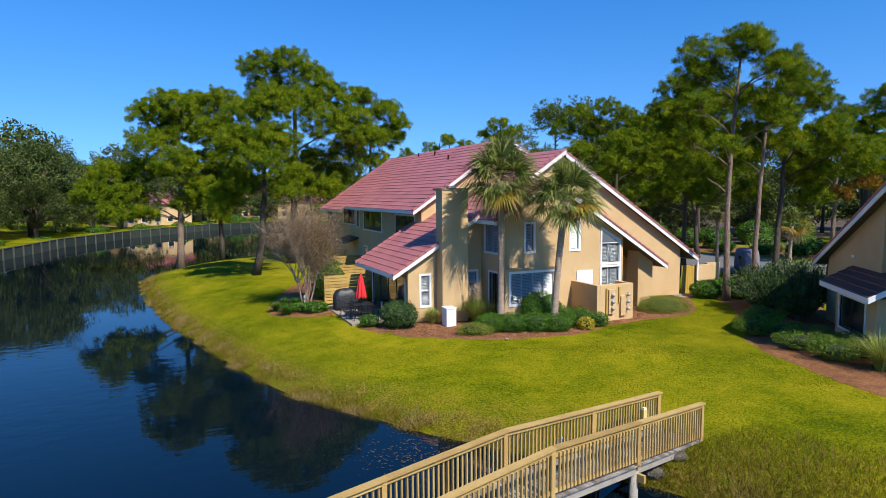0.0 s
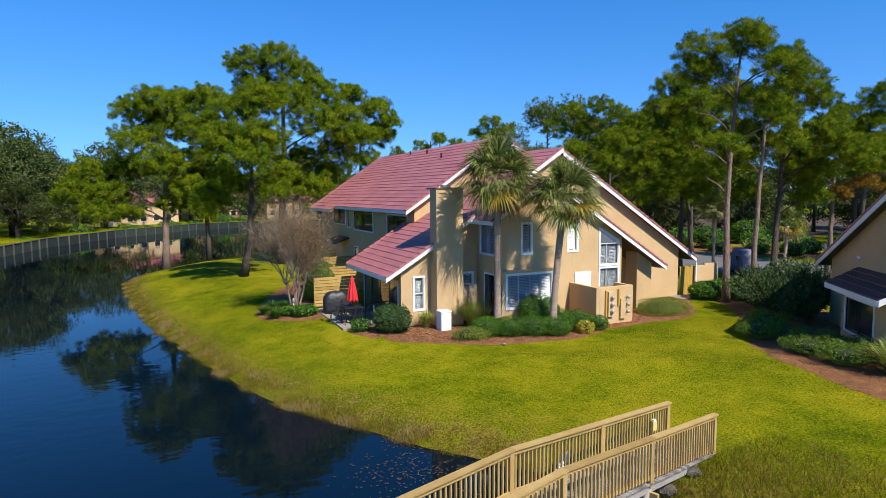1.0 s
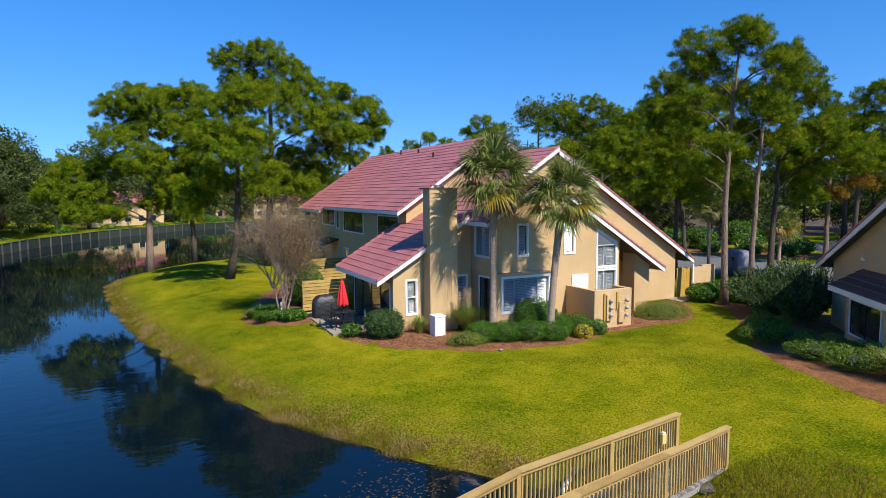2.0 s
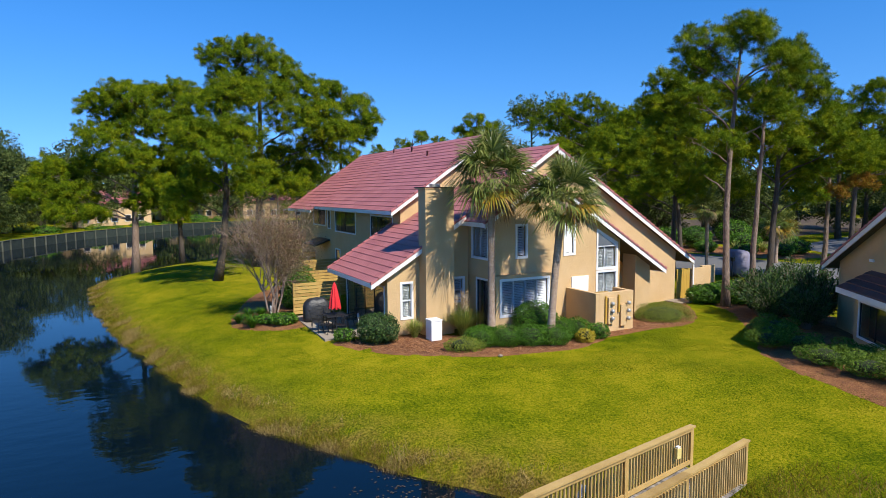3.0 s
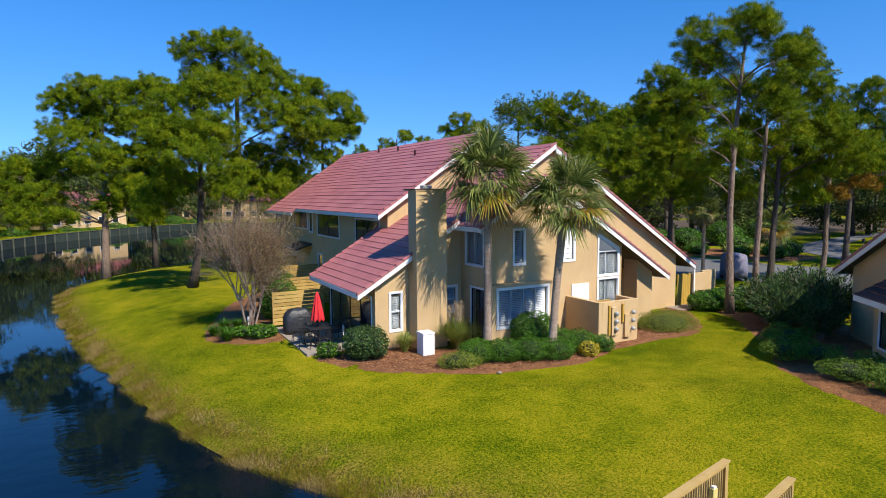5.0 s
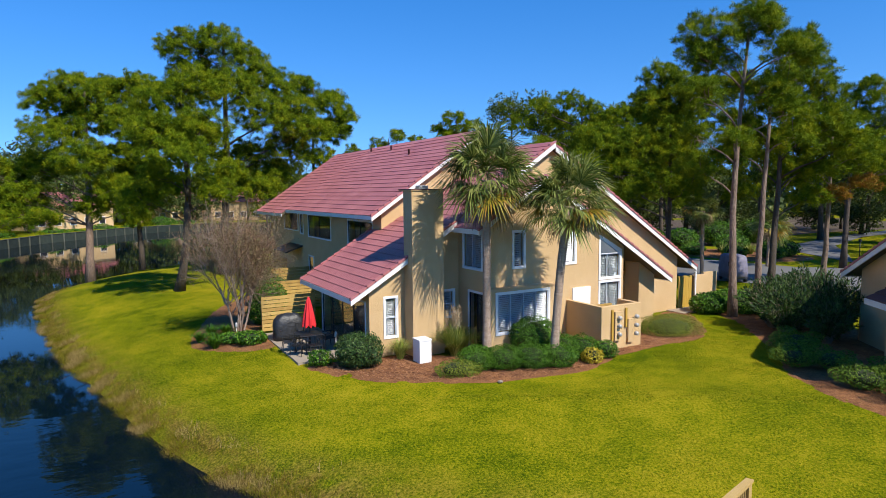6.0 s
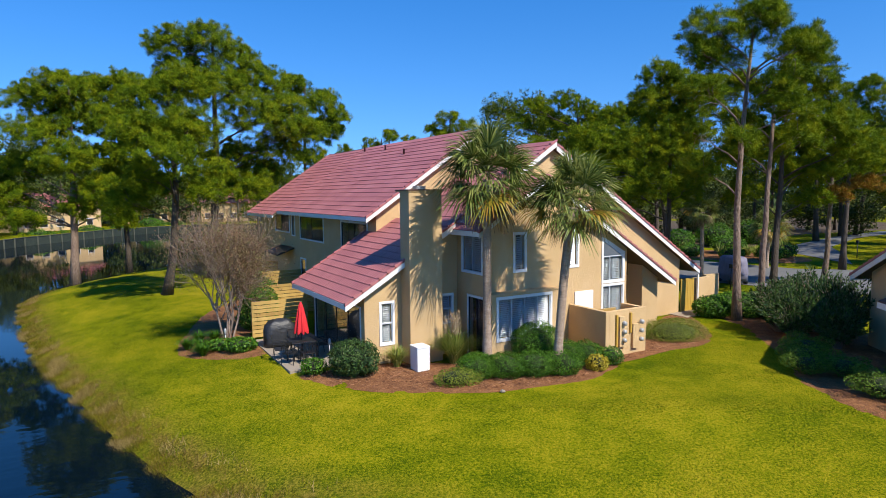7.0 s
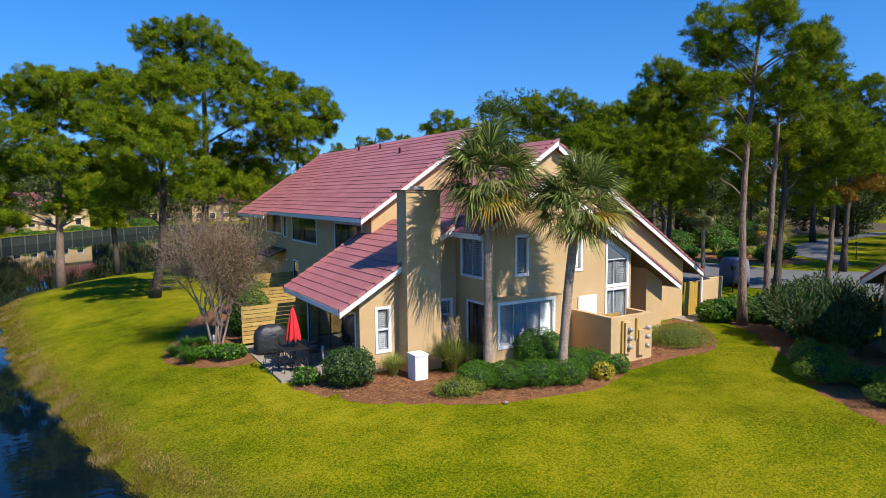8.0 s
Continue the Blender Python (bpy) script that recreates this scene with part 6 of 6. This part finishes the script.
# ---- rough grass along the near bank, and fine grass on the lawn ----
rng = np.random.default_rng(7)
seg = np.array(NEAR_SHORE[1:19], float)
lens = np.linalg.norm(np.diff(seg, axis=0), axis=1)
pick = rng.choice(len(lens), 75000, p=lens / lens.sum())
f = rng.uniform(0, 1, len(pick))[:, None]
a, b = seg[pick], seg[pick + 1]
nrm = unit(np.stack([(b - a)[:, 1], -(b - a)[:, 0]], 1))
off = np.abs(rng.normal(0.1, 0.5, len(pick)))[:, None] - 0.3
p2 = a + (b - a) * f + nrm * off
clump = np.array([noise.noise((x * 0.9, y * 0.9, 3.0)) for x, y in p2])
keep = clump + rng.uniform(-0.25, 0.25, len(p2)) > -0.2
p2, clump = p2[keep], clump[keep]
p3 = np.stack([p2[:, 0], p2[:, 1], ground_z(p2[:, 0], p2[:, 1]) - 0.02], 1)
d = unit(np.stack([rng.normal(size=len(p3)) * 0.6, rng.normal(size=len(p3)) * 0.6, np.full(len(p3), 1.0)], 1))
q = blades(p3, d, (0.20 + 0.16 * np.clip(clump, -0.5, 1.0)), 0.014, rng)
dry = clump + rng.uniform(-0.12, 0.12, len(clump)) > 0.22
tagged(mesh_np("bank_grass", q[~dry], int((~dry).sum()), REED, None, sides=3), "rough green and yellow grass along the water", "grass", kind="stuff")
DRY_GRASS = material("dry_bank_grass", [(0.11, 0.07, 0.022), (0.25, 0.175, 0.055), (0.40, 0.30, 0.11)], 2.0, 0.9, spread=0.5, translucent=0.15, spec=0.1)
tagged(mesh_np("dry_grass", q[dry], int(dry.sum()), DRY_GRASS, None, sides=3), "dead straw-coloured grass tufts along the water", "grass", kind="stuff")
n = 430000
px, py = rng.uniform(0.5, 27, n), rng.uniform(-22, 10, n)
dd, near = lake_distance(px, py)
ok = (dd > 1.2) & (np.hypot(px - 16, (py + 2) * 1.25) > 8.9)
px, py = px[ok], py[ok]
p3 = np.stack([px, py, ground_z(px, py) - 0.01], 1)
d = unit(np.stack([rng.normal(size=len(p3)) * 1.5, rng.normal(size=len(p3)) * 1.5, np.full(len(p3), 1.0)], 1))
q = blades(p3, d, 0.055, 0.022, rng)
LAWN_BLADE = material("lawn_blade", [(0.075, 0.11, 0.004), (0.155, 0.18, 0.006), (0.28, 0.25, 0.018)], 0.5, 0.85, spread=0.55, translucent=0.2, spec=0.05)
tagged(mesh_np("lawn_grass", q, len(q), LAWN_BLADE, None, sides=3), "short coarse blades of the lawn", "grass", kind="stuff")

# longer rough grass by the bridge landing
n = 40000
px, py = rng.uniform(11.5, 22, n), rng.uniform(-26, -18.6, n)
dd, near = lake_distance(px, py)
ok = (dd > 0.0) & (dd < 4.5) & (rng.uniform(0, 1, n) > dd / 5.5)
p3 = np.stack([px[ok], py[ok], ground_z(px[ok], py[ok]) - 0.02], 1)
d = unit(np.stack([rng.normal(size=len(p3)) * 0.6, rng.normal(size=len(p3)) * 0.6, np.full(len(p3), 1.0)], 1))
q = blades(p3, d, 0.30, 0.017, rng)
tagged(mesh_np("bank_grass", q, len(q), REED, None, sides=3), "longer rough grass by the bridge landing", "grass", kind="stuff")

# loose pine straw on the beds
STRAW = material("loose_straw", [(0.10, 0.035, 0.015), (0.28, 0.115, 0.05), (0.46, 0.23, 0.12)], 1.0, 0.9, spread=0.7)
n = 26000
px, py = rng.uniform(8.3, 30, n), rng.uniform(-8.2, -2.4, n)
edge = np.interp(px, [8.3, 9.5, 11.1, 13.0, 15.0, 17.0, 18.6, 20.5, 22.5, 24.8, 26.6, 28.3, 30], [-2.6, -4.7, -6.2, -7.2, -7.9, -8.1, -7.6, -7.1, -6.95, -6.9, -5.8, -4.0, -2.4])
back = np.interp(px, [8.3, 12.0, 15.0, 19.4, 21.6, 22.0, 28, 30], [-2.5, -2.7, -5.0, -6.7, -6.7, -4.6, -2.6, -2.4])
ok = (py > edge) & (py < back)
p3 = np.stack([px[ok], py[ok], ground_z(px[ok], py[ok]) + 0.03], 1)
d = unit(np.stack([rng.normal(size=len(p3)), rng.normal(size=len(p3)), np.abs(rng.normal(size=len(p3))) * 0.2], 1))
q = blades(p3, d, 0.15, 0.016, rng)
tagged(mesh_np("pine_straw", q, len(q), STRAW, None, sides=3), "loose rust-brown pine straw on the bed", "mulch", kind="stuff")

# the closing line of woods round the place
n = 24000
az = rng.uniform(math.radians(-35), math.radians(150), n)
rad = rng.uniform(150, 185, n)
tall = np.array([13.0 + 4.0 * noise.noise((t * 14.0, 0.0, 2.0)) + 2.5 * noise.noise((t * 47.0, 5.0, 2.0)) for t in az])
hz = tall * rng.uniform(0, 1, n) ** 0.7
p3 = np.stack([20 + rad * np.cos(az), rad * np.sin(az), hz - 0.3], 1)
q = leaf_quads(p3, unit(np.stack([-np.cos(az), -np.sin(az), np.full(n, 0.5)], 1)), 2.0, rng, 0.7, 0.6)
tagged(mesh_np("far_woods", q, len(q), OAK, None, sides=4), "dark line of distant woods", "woods", kind="stuff")

# ---- small things ----
def stone(x, y, z, r, seed, label, mat, squash=0.6):
    rs = np.random.default_rng(seed)
    bm = bmesh.new()
    bmesh.ops.create_icosphere(bm, subdivisions=2, radius=r)
    for w in bm.verts:
        k = 1 + 0.35 * noise.noise(w.co * (1.6 / r) + Vector((seed, 0, 0)))
        w.co = Vector((w.co.x * k * rs.uniform(0.97, 1.03), w.co.y * k, w.co.z * k * squash))
    ob = link("rock", bm, mat, smooth=False)
    ob.location = (x, y, z)
    return tagged(ob, label, "rock", "rocks at the bridge landing")


ROCK = material("bank_rock", [(0.05, 0.042, 0.03), (0.11, 0.095, 0.07), (0.17, 0.15, 0.12)], 3.0, 0.9, 0.6, 20)
for i, (x, y, r) in enumerate(((12.1, -18.5, 0.34), (11.6, -18.9, 0.28), (12.5, -18.9, 0.22), (11.2, -18.4, 0.22))):
    stone(x, y, gz(x, y) + r * 0.2, r, 300 + i, "rough brown rock under the bridge landing", ROCK)
pale = stone(13.5, -7.85, gz(13.5, -7.85) + 0.05, 0.09, 330, "small pale stone at the bed edge", CONCRETE)
for x, y, hh in ((9.85, -1.45, 0.75), (6.9, 3.5, 0.62)):
    gl = thing("garden_light", "slim garden light on a stake", "garden light", "garden lights", at=(x, y, gz(x, y)))
    v, f = [], []
    tube(v, f, [Vector((0, 0, -0.1)), Vector((0, 0, hh))], [0.018, 0.016], 8)
    mesh_from("stake", v, f, METER, gl, smooth=True)
    v, f = [], []
    tube(v, f, [Vector((0, 0, hh)), Vector((0, 0, hh + 0.04)), Vector((0, 0, hh + 0.2)), Vector((0, 0, hh + 0.26))], [0.03, 0.06, 0.055, 0.015], 10)
    mesh_from("head", v, f, METER, gl, "metal lamp head", smooth=True)
# brown leaves floating by the bank
n = 320
px, py = rng.normal(6.4, 0.9, n), rng.normal(-14.6, 0.8, n)
dd, near = lake_distance(px, py)
ok = dd < -0.1
p3 = np.stack([px[ok], py[ok], np.full(ok.sum(), WATER_Z + 0.006)], 1)
q = leaf_quads(p3, np.tile((0, 0, 1.0), (len(p3), 1)), 0.09, rng, 0.5, 0.05)
tagged(mesh_np("floating_leaves", q, len(q), LITTER, None, sides=4), "brown leaves floating by the bank", "leaves", kind="stuff")
